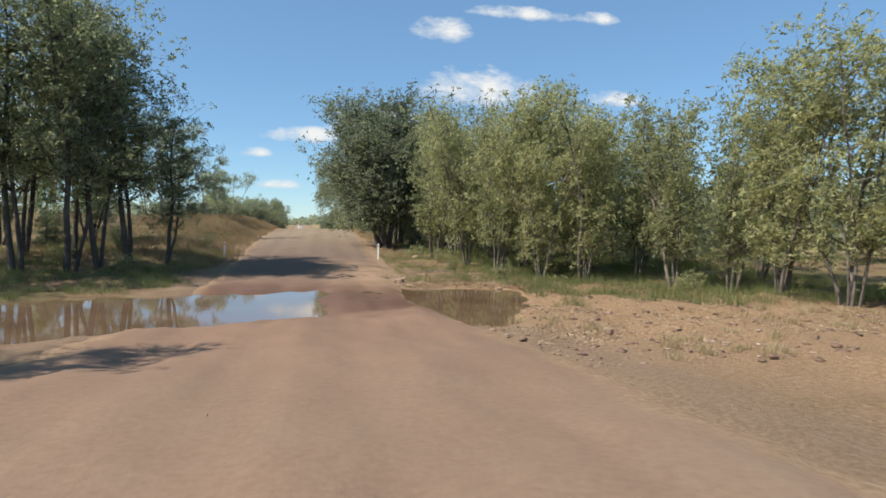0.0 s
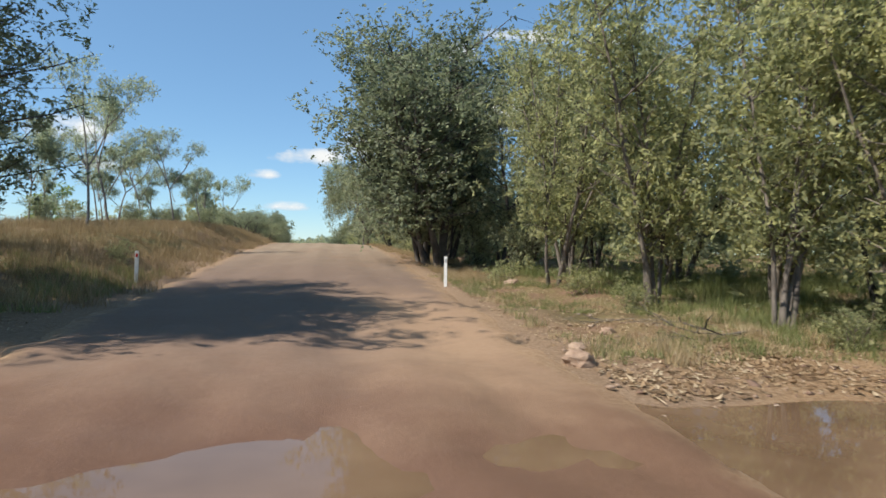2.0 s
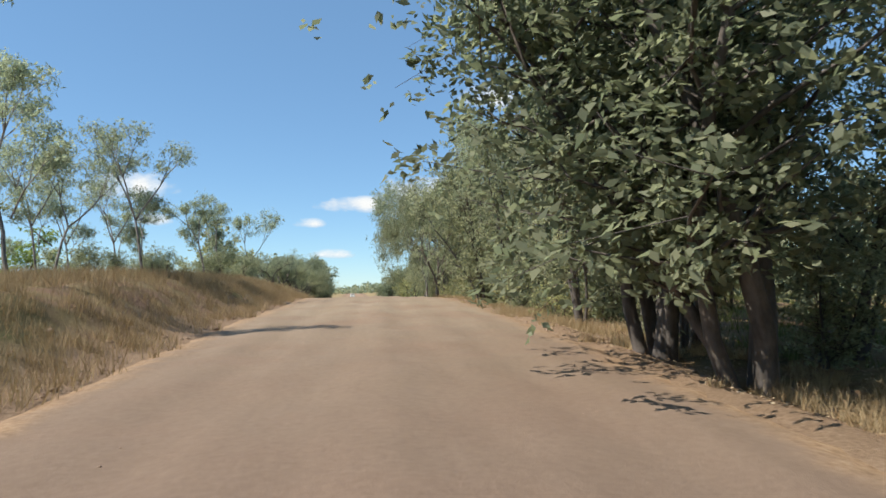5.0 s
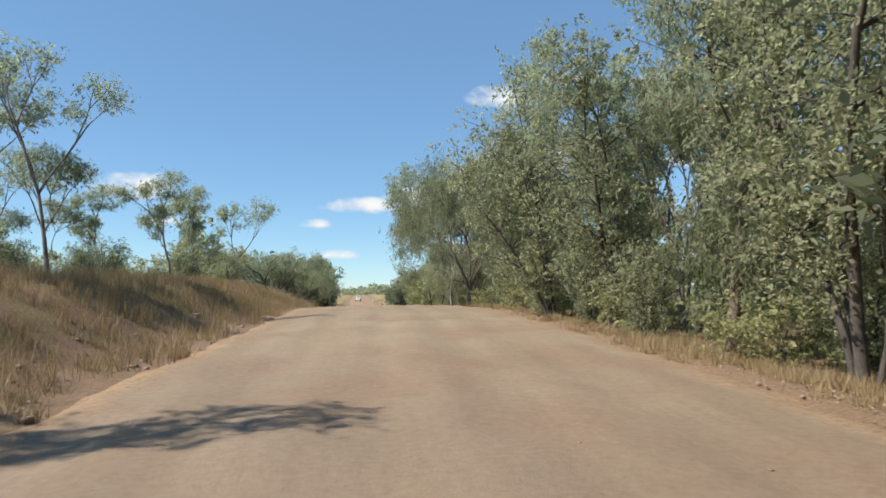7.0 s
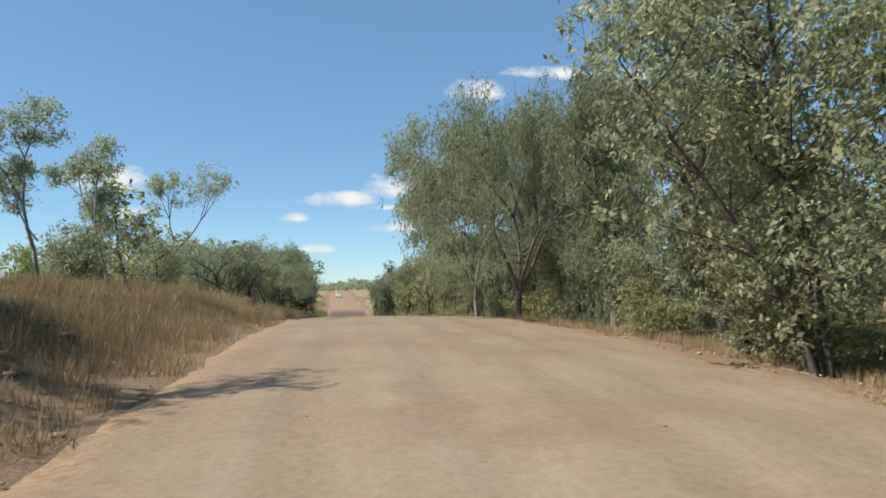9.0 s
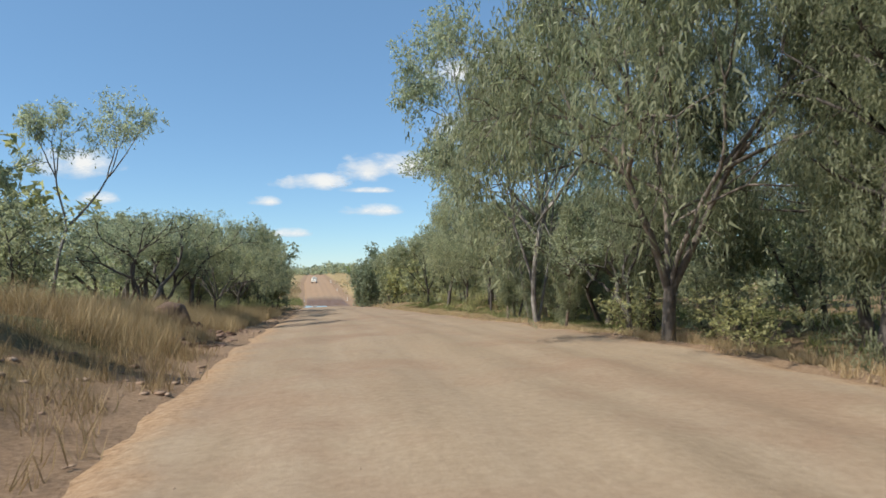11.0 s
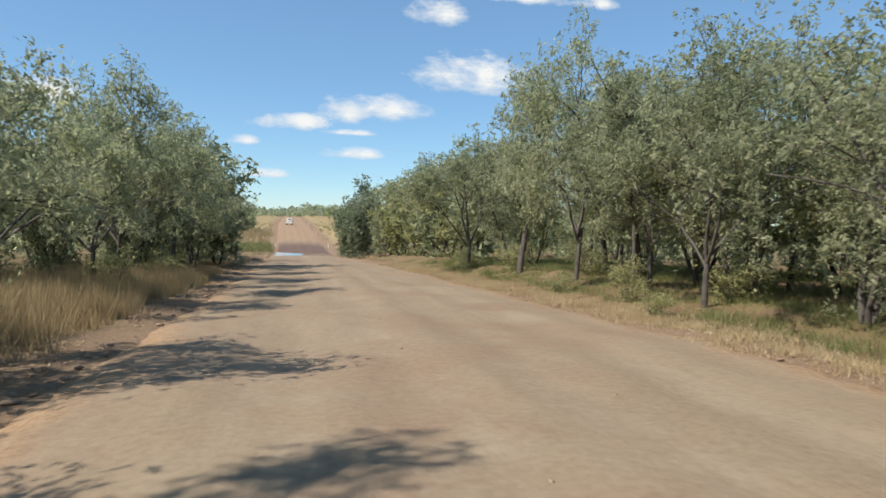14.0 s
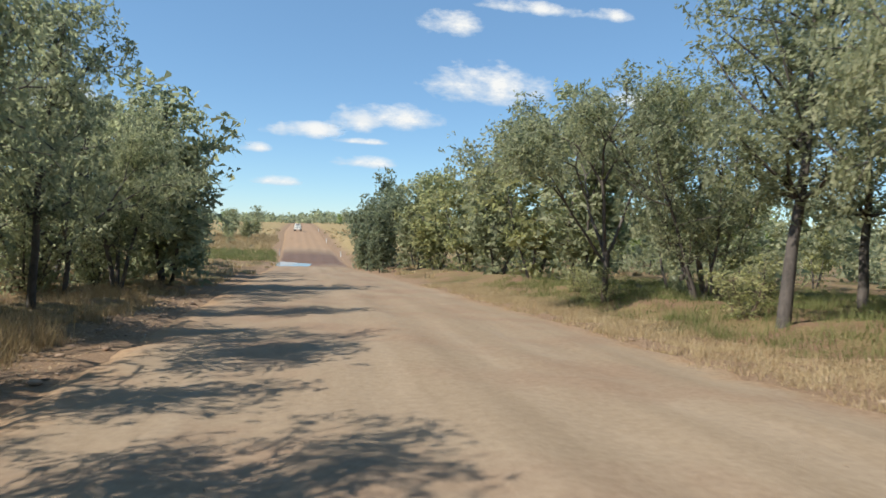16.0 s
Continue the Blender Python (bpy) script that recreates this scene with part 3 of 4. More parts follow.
KINDS = {
    # kind: label, category, list of (wood, crown, height)
    "olive": ("bushy tree with yellowish olive leaves and several thin stems", "tree", [
        (*tree_meshes(s, 9.5, 2.2, 5, .20, 13000, .132, .5, .35, .9, .46, .085, .17, 3, LEAF["olive"], BARK_GREY, .3, .8), 9.5) for s in (11, 12, 13, 14)]),
    "dark": ("dense dark green tree leaning over the road verge", "tree", [
        (*tree_meshes(s, 10.5, 3.0, 4, .22, 27000, .138, .5, .3, .85, .60, .15, .2, 5, LEAF["dark"], BARK_DARK, .05, .6, .16, True), 10.5) for s in (21, 22)]),
    "tall": ("tall leafy tree with several dark stems on the verge", "tree", [
        (*tree_meshes(s, 12.5, 3.6, 4, .22, 20000, .138, .5, .3, .85, .55, .14, .2, 4, LEAF["grey"], BARK_DARK, .15, .6, .16, True), 12.5) for s in (25, 26)]),
    "grey": ("grey-green bushy tree with dark thin stems", "tree", [
        (*tree_meshes(s, 8.5, 2.5, 3, .24, 13000, .125, .5, .4, .85, .48, .10, .26, 3, LEAF["grey"], BARK_DARK, .25, .7), 8.5) for s in (31, 32, 33, 34)]),
    "single": ("broad-crowned tree with one dark trunk and grey-green leaves", "tree", [
        (*tree_meshes(s, 9.5, 3.3, 1, .28, 15500, .13, .5, .4, .85, .52, .15, .06, 6, LEAF["grey"], BARK_DARK, .05, .8, .12), 9.5) for s in (35, 36, 37)]),
    "creek": ("tall dark-leaved tree with bare dark stems beside the creek", "tree", [
        (*tree_meshes(s, 13.0, 3.3, 2, .33, 12500, .155, .5, .35, .9, .60, .14, .09, 5, LEAF["creek"], BARK_DARK, 0, .6, .10), 13.0) for s in (23, 24, 28)]),
    "dome": ("round-crowned tree with a dark bare trunk and clumped grey-green leaves", "tree", [
        (*forked_meshes(s, 10.0, [(0, 40 * s, 90, 2.15, .125, -1), (1.9, 50 * s, 76, 2.6, .085, 4), (1.8, 50 * s + 95, 50, 2.5, .07, 4), (2.0, 50 * s + 185, 54, 2.5, .075, 4), (1.7, 50 * s + 280, 44, 2.3, .06, 4)], (34, .2, .0, .70, 1), 23000, .135, .5, .5, .9, .76, LEAF["grey"], BARK_DARK), 10.0) for s in (101, 102, 103)]),
    "thick": ("large drooping tree with a thick pale brown forked trunk", "tree", [
        (*forked_meshes(111, 12.2, [(0, 90, 90, 1.45, .20, -1), (1.25, 20, 62, 3.0, .12, 5), (1.25, 165, 68, 3.3, .11, 5), (1.3, 270, 74, 3.3, .10, 5), (1.3, 95, 58, 3.0, .085, 5), (3.0, 205, 24, 2.4, .045, 4), (3.4, 330, 26, 2.4, .045, 4), (2.8, 130, 22, 2.2, .04, 4), (4.2, 60, 30, 2.4, .04, 4)], (33, .2, -.03, .66, 3), 46000, .20, .22, 2.2, 1.5, .72, LEAF["weeping"], BARK_GREY), 12.2)]),
    "pole": ("tall tree with a straight dark trunk and a round grey-green crown", "tree", [
        (*forked_meshes(s, 10.8, [(0, 40 * s, 90, 4.3, .125, -1), (3.9, 50 * s, 80, 2.2, .08, 4), (3.4, 50 * s + 95, 46, 2.1, .055, 4), (2.7, 50 * s + 185, 38, 2.0, .05, 4), (3.0, 50 * s + 280, 36, 2.0, .05, 4), (2.3, 50 * s + 30, 30, 1.7, .04, 3)], (34, .2, .03, .70, 1), 28000, .135, .5, .5, .85, .72, LEAF["grey"], BARK_DARK), 10.8) for s in (122,)]),
    "gum": ("tall open gum tree with a pale slender trunk", "tree", [
        (*forked_meshes(s, 11.0, [(0, 40 * s, 84, 4.2, .10, 4), (2.6 + .3 * (s % 2), 70 * s, 48, 1.8, .045, 3)], (27, .14, .05, .62, 0), 9500, .14, .42, .6, .85, .68, LEAF["gum"], BARK_PALE), 11.0) for s in (41, 42, 43, 44)]),
    "white_gum": ("large spreading gum tree with pale forked limbs", "tree", [
        (*forked_meshes(s, 13.0, [(0, 120, 87, 4.6, .130, 5), (.2, 190, 77, 4.2, .080, 5), (.15, 30, 80, 3.8, .065, 4), (3.2, 15, 56, 4.2, .085, 5), (4.6, 170, 40, 3.2, .070, 5), (4.2, 280, 35, 2.6, .055, 4), (3.8, 80, 35, 2.6, .055, 4), (3.8, 165, 40, 2.0, .045, 4), (4.4, 330, 66, 3.0, .055, 4)], (31, .19, .02, .64, 1), 58000, .150, .44, .9, .95, .76, LEAF["gum"], BARK_PALE), 13.0) for s in (51, 52)]),
    "weeping": ("weeping tree with drooping fine grey-green foliage", "tree", [
        (*tree_meshes(s, 10.0, 2.9, 1, .22, 19000, .178, .29, 2.0, 1.25, .52, .16, .12, 6, LEAF["weeping"], BARK_BROWN, .6, .6), 10.0) for s in (61, 62)]),
    "drooping": ("tall drooping tree with fine dark grey-green foliage", "tree", [
        (*tree_meshes(68, 12.2, 3.7, 1, .2, 38000, .19, .21, 2.2, 1.35, .58, .22, .1, 7, LEAF["weeping"], BARK_DARK, .5, .5), 12.2)]),
    "open": ("small open tree with crooked dark branches and thin feathery leaves", "tree", [
        (*forked_meshes(s, 6.5, [(0, 60 * s, 74, 2.0, .13, 4), (.15, 60 * s + 170, 58, 1.9, .09, 3)], (38, .30, .03, .70, 0), 9000, .095, .38, .5, .85, .56, LEAF["gum"], BARK_DARK), 6.5) for s in (65, 66, 67)]),
    "shrub": ("low olive-green shrub with small leaves", "shrub", [
        (*tree_meshes(s, 2.2, .9, 5, .1, 2200, .10, .55, .2, .9, .26, .03, .4, 2, LEAF["olive"], BARK_BROWN, .2), 2.2) for s in (71, 72)]),
    "bush": ("rounded dark green bush beside the road", "bush", [
        (*tree_meshes(s, 6.0, 2.5, 5, .12, 5600, .178, .58, .3, .9, .50, .08, .3, 3, LEAF["grey"], BARK_DARK, 1.0), 6.0) for s in (81, 82)]),
    "distant": ("bushy tree on the verge of the lower road", "tree", [
        (*tree_meshes(s, 9.0, 2.6, 3, .16, 4400, .315, .55, .3, .9, .6, .10, .2, 2, LEAF[c], BARK_DARK, 1.3, .7), 9.0) for s, c in ((95, "grey"), (96, "olive"), (97, "dark"))]),
    "back": ("slender bush tree standing back among others", "tree", [
        (*tree_meshes(s, 9.0, 2.4, 2, .36, 1600, .36, .5, .3, .85, .62, .10, .2, 1, LEAF[c], BARK_DARK, .2), 9.0) for s, c in ((91, "grey"), (92, "olive"), (93, "grey"), (94, "green"))]),
}
GROUPS = {"olive": "trees along the east verge", "back": "trees of the open bush", "distant": "trees along the lower road", "gum": "open gum trees", "grey": "bushy trees along the verge", "single": "bushy trees along the verge", "dome": "round-crowned trees along the verge", "creek": "trees beside the creek", "open": "small open trees on the west verge"}
plant_rng = random.Random(5)


def plant(kind, x, y, height, spread=1.0, pick=None, tilt=0.0, turn=None):
    """One tree, shrub or bush at x, y, of that height; spread: width against the kind's own; tilt: degrees by which it leans east."""
    label, category, forms = KINDS[kind]
    wood, crown, own = forms[plant_rng.randrange(len(forms)) if pick is None else pick]
    name = "shrub" if category == "shrub" else "bush" if category == "bush" else "tree"
    ob = new(name)
    k = height / own
    w = k * spread
    z = float(ground_z(x, y))
    spin = plant_rng.uniform(0, 360) if turn is None else turn
    ob.matrix_world = pose(x, y, z, 0, tilt, 0) @ pose(0, 0, 0, 0, 0, spin) @ Matrix.Diagonal((w, w, k, 1))
    tagged(ob, label, category, GROUPS.get(kind, ""))
    under("trunk", wood, ob)
    under("crown", crown, ob)
    return ob


for row in (
    # east side of the first crossing
    ("dark", 7.3, 55.2, 14.0, 1.3, 0, -8, 40), ("dark", 7.4, 58.8, 14.4, 1.25, 1, -8), ("dark", 9.4, 62.5, 12.5, .85),
    ("olive", 9.2, 42.5, 10.8, .95), ("olive", 10.3, 37.5, 10.2, 1.0), ("olive", 10.9, 33.2, 11.0, 1.0), ("olive", 12.6, 31.2, 8.8, 1.0),
    ("olive", 14.6, 30.2, 9.7, 1.1), ("olive", 19.0, 33, 9.8, 1.1), ("olive", 17.9, 27.2, 9.8, 1.1), ("olive", 19.6, 25.6, 9.5, 1.1),
    ("olive", 19.4, 22.0, 10.8, 1.1), ("olive", 20.2, 19.4, 11.2, 1.1), ("olive", 13.4, 36.5, 11.3, 1.1), ("grey", 17.4, 37, 11.6, 1.1), ("olive", 15.6, 33.5, 10.4, 1.0),
    ("olive", 24.5, 30, 10.0, 1.1), ("olive", 25.5, 22, 11, 1.1), ("olive", 13.2, 42.5, 10.4, 1.0), ("olive", 11.6, 47.0, 10.8, 1.0),
    ("tall", 12.2, 48.4, 12.2, 1.0, 1), ("grey", 15.5, 45, 11.5, 1.1), ("grey", 14.5, 51, 10.2, 1.1), ("grey", 12.0, 53.5, 10.4, 1.1), ("olive", 22.0, 41, 10.5, 1.2),
    ("olive", 23.0, 15.0, 11.5, 1.1), ("olive", 24.0, 9.0, 11.0, 1.1),
    # east side up the rise
    ("tall", 8.6, 67.5, 11, .95, 1, -9), ("weeping", 9.2, 72.5, 11.5, 1.0), ("tall", 9.0, 79.5, 11.6, 1.0), ("white_gum", 12.0, 80.5, 14.5, .8, 1), ("tall", 8.4, 85, 12.6, .95, 0, -5),
    ("weeping", 9.3, 89.5, 9.8, 1.1), ("olive", 12.5, 86, 11.0, 1.2), ("weeping", 8.8, 95.6, 9.6, 1.0, 0), ("grey", 12.5, 93, 10.5, 1.2),
    ("drooping", 9.4, 99.8, 11.0, .8), ("thick", 7.8, 104.7, 12.8, .8, 0, 3, 180), ("drooping", 10.2, 110.0, 11.4, .8), ("drooping", 12.8, 103.5, 11.0, .9), ("drooping", 12.4, 108.6, 10.6, .9), ("tall", 12.0, 75.5, 11.4, 1.0, 0), ("tall", 12.6, 70, 11.2, 1.0, 1), ("open", 9.4, 109.8, 5.2, 1.1, 2), ("grey", 14.8, 107.5, 7.6, 1.1),
    ("white_gum", 8.2, 116.2, 14.6, .88, 0, 0, 20), ("gum", 9.9, 122.3, 11.6, 1.2, 0, -14, 40), ("gum", 10.5, 121.8, 11.4, 1.2, 2, -3, 100), ("grey", 11.4, 120.4, 6.0, 1.1), ("weeping", 9.6, 125.4, 5.4, .9), ("open", 10.6, 114.6, 6.6, 1.2, 0), ("weeping", 12.0, 118.5, 6.0, 1.0), ("weeping", 9.8, 122.2, 5.8, 1.0), ("weeping", 9.2, 119.4, 5.6, .9), ("open", 12.8, 113.5, 6.2, 1.2, 1), ("grey", 10.4, 126.5, 7.4, 1.1),
    ("grey", 14.0, 124, 6.8, 1.2), ("weeping", 11.2, 113.0, 7.6, .9), ("grey", 12.6, 130, 7.2, 1.2), ("white_gum", 21.5, 128.0, 13.0, .95, 1),
    ("dome", 10.8, 133.6, 8.0, .95, 2), ("dome", 12.0, 138.6, 8.4, .9, 2), ("pole", 12.6, 140.9, 9.2, .85, 0), ("dome", 11.2, 143.2, 11.4, .68, 1), ("single", 10.9, 149.6, 10.8, 1.0, 1), ("grey", 16.2, 142, 8.8, 1.1), ("grey", 18.0, 136, 9.0, 1.3),
    ("grey", 14.6, 147.0, 9.4, 1.0, 1), ("single", 16.4, 153.0, 9.8, 1.1), ("dome", 10.4, 158.0, 8.8, 1.0, 0), ("grey", 12.6, 155.5, 7.8, 1.0, 2), ("olive", 15.0, 158.5, 9.6, 1.1),
    ("distant", 13.2, 166, 9.6, 1.2, 0), ("distant", 13.2, 173, 9.4, 1.25, 1), ("distant", 13.4, 181, 9.2, 1.3, 0), ("distant", 13.4, 190, 9.4, 1.3, 1), ("distant", 12.6, 199, 9.8, 1.3, 1),
    ("distant", 12.0, 207, 10.8, 1.3, 0), ("distant", 8.9, 215, 12.2, .85, 2), ("distant", 10.5, 222, 11.0, .9, 2),
    ("tall", 9.2, 61, 13, 1.0, 0), ("tall", 10.0, 65, 12.4, 1.0, 1), ("tall", 12.0, 58.5, 12, 1.0, 1), ("bush", 10.2, 57, 3.4, 1.0), ("bush", 10.2, 64.5, 3.4, 1.0), ("bush", 10.6, 70, 3.6, 1.0), ("bush", 8.6, 76, 3.4, .9), ("bush", 9.0, 81.5, 3.8, .9), ("bush", 8.8, 88, 3.6, .9), ("bush", 8.9, 93.5, 3.8, .9), ("weeping", 8.4, 113.4, 5.0, .8), ("bush", 10.4, 107, 3.0, .9), ("bush", 9.9, 117.4, 2.8, .9), ("bush", 11.2, 52, 3.2, 1.0),
    ("back", 15.5, 136, 8.4, 1.1), ("back", 17.5, 140.5, 8.8, 1.1), ("back", 15.2, 144.6, 8.2, 1.1), ("back", 19.0, 146, 9.0, 1.1), ("back", 17.0, 150, 8.6, 1.1), ("back", 20.5, 153, 9.0, 1.1), ("back", 15.0, 161, 8.4, 1.1), ("back", 21.0, 137, 8.8, 1.1), ("back", 22.5, 143, 9.0, 1.2),
    ("grey", 13.8, 138.5, 7.6, 1.2), ("grey", 15.0, 131, 8.2, 1.2), ("grey", 12.8, 134.6, 8.6, 1.1), ("single", 14.4, 143.5, 8.6, 1.0), ("shrub", 12.6, 145, 1.8, 1.2), ("shrub", 11.4, 151.5, 2.0, 1.2), ("shrub", 10.0, 136.4, 1.3, 1.0),
    ("distant", 7.6, 203, 8.4, 1.0, 2), ("distant", 7.1, 210.5, 9.0, 1.05, 2), ("distant", 7.3, 218.5, 9.4, 1.05, 2), ("distant", 9.4, 228, 8.0, 1.2, 0), ("distant", 11.5, 238, 7.0, 1.3, 0), ("distant", 12.5, 250, 6.5, 1.3, 1),
    ("distant", -13, 288, 5.4, 1.5, 0), ("distant", -17, 296, 5.8, 1.5, 2), ("distant", -22, 290, 6.0, 1.5, 0), ("distant", -12, 306, 4.6, 1.5, 0), ("distant", -27, 300, 6.0, 1.5, 2),
    ("distant", -10.6, 198, 8.6, 1.1, 2), ("distant", -11.6, 206, 7.4, 1.1, 0), ("distant", -12.6, 213, 6.2, 1.1, 2), ("distant", -13.4, 226, 4.2, 1.3, 0), ("distant", -16, 214, 7.4, 1.2, 0), ("distant", -9.5, 170, 8.6, 1.2, 2), ("distant", -10, 186, 8.6, 1.2, 2),
    # west side at the first crossing
    ("creek", -12.2, 32.6, 15.8, 1.0, 0), ("creek", -10.2, 33.0, 15.2, 1.0, 1), ("creek", -9.2, 34.0, 14.4, 1.0, 2), ("creek", -8.2, 35.6, 13.2, 1.1, 0), ("creek", -6.6, 36.4, 9.0, 1.25, 1), ("creek", -15.4, 29.4, 15.6, 1.0, 1), ("creek", -13.8, 37.4, 14.8, 1.0, 0), ("creek", -11.2, 37.0, 13.6, 1.0, 2), ("grey", -12.5, 44, 8.0, 1.2), ("grey", -16.8, 42, 9.0, 1.2),
    ("tall", -18.5, 33, 12.6, 1.1, 0), ("tall", -17.5, 26, 13.0, 1.0, 1), ("creek", -10.5, 8.6, 11.0, 1.0, 1),
    ("bush", -9.8, 40.4, 2.0, 1.1), ("bush", -14.6, 43, 2.4, 1.1), ("shrub", -8.0, 33.4, 1.2, 1.2), ("shrub", -11.2, 34.6, 1.4, 1.2),
    # west side on the bank and beyond the rise
    ("gum", -20.0, 75, 8.8, 1.0), ("gum", -12.2, 63, 10.6, 1.0), ("gum", -14.5, 75.5, 11.2, 1.0), ("gum", -12.0, 118.6, 10.2, .85, 1, 0, 150),
    ("gum", -11.2, 83, 9.4, 1.1), ("gum", -11.9, 100.5, 7.8, 1.0), ("gum", -12.0, 108.5, 8.8, 1.0), ("gum", -19, 88, 9.5, 1.05), ("gum", -24, 70, 10, 1.05), ("gum", -22, 100, 9, 1.05),
    ("gum", -17, 96, 8.5, 1.1), ("gum", -16, 83, 8.0, 1.1), ("gum", -21, 62, 10.5, 1.05), ("gum", -27, 80, 10, 1.05), ("gum", -18, 106, 8.0, 1.1), ("gum", -25, 92, 9, 1.05),
    ("bush", -7.8, 150.8, 6.2, .9), ("dome", -7.8, 160, 8.6, .8, 1), ("open", -7.6, 125, 5.6, 1.1), ("open", -8.2, 118.5, 5.2, 1.2), ("dome", -7.6, 135, 6.2, 1.0, 1),
    ("open", -9.2, 123, 5.4, 1.1), ("dome", -6.6, 126.6, 6.2, .95, 2), ("open", -11.4, 127.4, 6.0, 1.1, 1), ("dome", -7.0, 141, 7.8, .9, 2), ("grey", -9.4, 137, 7.4, 1.1), ("dome", -7.8, 147.6, 9.2, .8, 1),
    ("open", -13.4, 133, 6.6, 1.2), ("grey", -7.2, 164, 8.6, 1.1), ("single", -7.0, 155.2, 8.8, .85), ("distant", -6.0, 167, 9.4, 1.2, 0), ("distant", -8.6, 175, 9.0, 1.2, 0), ("distant", -9.0, 182, 9.0, 1.1, 0),
    ("distant", -9.8, 190, 8.8, .95, 2), ("bush", -9.6, 145.5, 5.2, .9), ("bush", -8.8, 152.4, 5.6, .9), ("bush", -9.0, 160.5, 5.6, .9), ("bush", -10, 139.6, 4.6, .9), ("bush", -8.6, 166, 5.2, .9), ("bush", -12, 104, 3.6, 1.0), ("bush", -13.5, 110, 4.0, 1.1), ("bush", -11.0, 113, 4.4, 1.0), ("bush", -14, 96, 3.2, 1.0),
    ("bush", -20, 60, 2.4, 1.2), ("bush", -16, 88, 2.6, 1.2), ("bush", -18, 72, 2.2, 1.2), ("bush", -22, 112, 4, 1.2), ("bush", -17, 116, 4, 1.2), ("bush", -13.2, 84.5, 2.0, 1.1), ("bush", -12.4, 89, 1.8, 1.1), ("bush", -14.2, 93, 2.2, 1.1),
    ("back", -13.0, 137, 7.2, 1.3, 2), ("back", -12.2, 143, 8.0, 1.3, 0), ("back", -11.6, 150, 8.0, 1.2, 2), ("back", -10.8, 156, 8.4, 1.2, 0), ("back", -11.6, 162, 8.6, 1.2, 2), ("back", -11.0, 168, 8.8, 1.2, 0),
):
    plant(*row)

# open bush behind the verges
for n in range(75):
    east = plant_rng.random() < .58
    if east:
        y = plant_rng.uniform(8, 225)
        x = plant_rng.uniform(17, 46) + (6 if y < 45 else 0)
    else:
        y = plant_rng.uniform(28, 225)
        x = -plant_rng.uniform(14, 46) if y > 118 or y < 45 else -plant_rng.uniform(24, 60)
    open_bank = not east and 45 <= y <= 118
    plant("gum" if open_bank and plant_rng.random() < .5 else "back", x, y, plant_rng.uniform(5.5, 9.5) * (.75 if open_bank else 1), plant_rng.uniform(.95, 1.3))
for n in range(45):
    y = plant_rng.uniform(255, 520)
    s = plant_rng.choice((-1, 1))
    plant("back", float(road_x(y)) + s * plant_rng.uniform(13, 25 + y * .14), y, plant_rng.uniform(4.5, 8.0), 1.25)



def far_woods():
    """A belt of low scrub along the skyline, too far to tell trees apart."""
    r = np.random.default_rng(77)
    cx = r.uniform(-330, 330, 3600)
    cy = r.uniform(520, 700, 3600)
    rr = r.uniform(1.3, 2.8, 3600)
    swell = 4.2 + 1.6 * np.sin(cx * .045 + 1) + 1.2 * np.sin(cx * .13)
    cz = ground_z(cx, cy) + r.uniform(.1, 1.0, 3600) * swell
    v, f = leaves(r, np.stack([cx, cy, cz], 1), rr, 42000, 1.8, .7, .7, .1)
    # distance haze is put into the colour: paler gum leaves on dark scrub
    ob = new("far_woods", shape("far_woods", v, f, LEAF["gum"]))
    tagged(ob, "scrub along the far skyline, haze put into its pale leaf colour", "woods", kind="stuff")


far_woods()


def side_woods(name, seed, x0, x1, y0, y1, tall, clumps, count, size=.62):
    """Thickets standing back from the road, too dense to count."""
    r = np.random.default_rng(seed)
    cx, cy = r.uniform(x0, x1, clumps), r.uniform(y0, y1, clumps)
    cz = land(cx, cy) + .4 + r.random(clumps) ** .8 * tall * r.uniform(.6, 1.1, clumps)
    v, f = leaves(r, np.stack([cx, cy, cz], 1), r.uniform(.7, 1.7, clumps) * (.6 if size < .4 else 1), count, size, .6, .8, .1)
    ob = new(name, shape(name, v, f, LEAF["grey"]))
    tagged(ob, "dense grey-green scrub standing back from the road", "woods", kind="stuff")


side_woods("scrub_thicket", 81, 38, 75, -10, 260, 6.5, 1100, 40000, .75)
side_woods("scrub_thicket", 82, -85, -48, 20, 270, 4.5, 900, 30000, .75)
side_woods("scrub_thicket", 83, 19, 36, 112, 240, 6.0, 1000, 42000, .3)
side_woods("scrub_thicket", 84, -36, -13, 124, 235, 6.0, 1000, 42000, .3)
side_woods("scrub_thicket", 85, 16, 34, 34, 112, 6.5, 900, 40000, .3)
for x, y, h in ((-6.0, 47, 1.0), (9.2, 133.5, .9), (9.6, 141, 1.0), (12.2, 134, 1.6), (11.6, 139.5, 1.2), (10.4, 158, 1.5), (11.2, 162, 1.3), (8.2, 45.5, 1.2), (9.2, 40.2, 1.1),
                (9.2, 36.6, 1.0), (10.4, 30.8, 1.0), (16.5, 24.0, 1.2), (9.0, 71, 2.2), (8.8, 78, 2.4), (8.6, 86, 2.4), (8.5, 92, 2.2), (8.9, 103, 2.0), (9.6, 110, 2.2),
                (-6.4, 141, 1.6), (-6.2, 149, 1.5), (-6.5, 128, 1.3)):
    plant("shrub", x, y, h, 1.2)


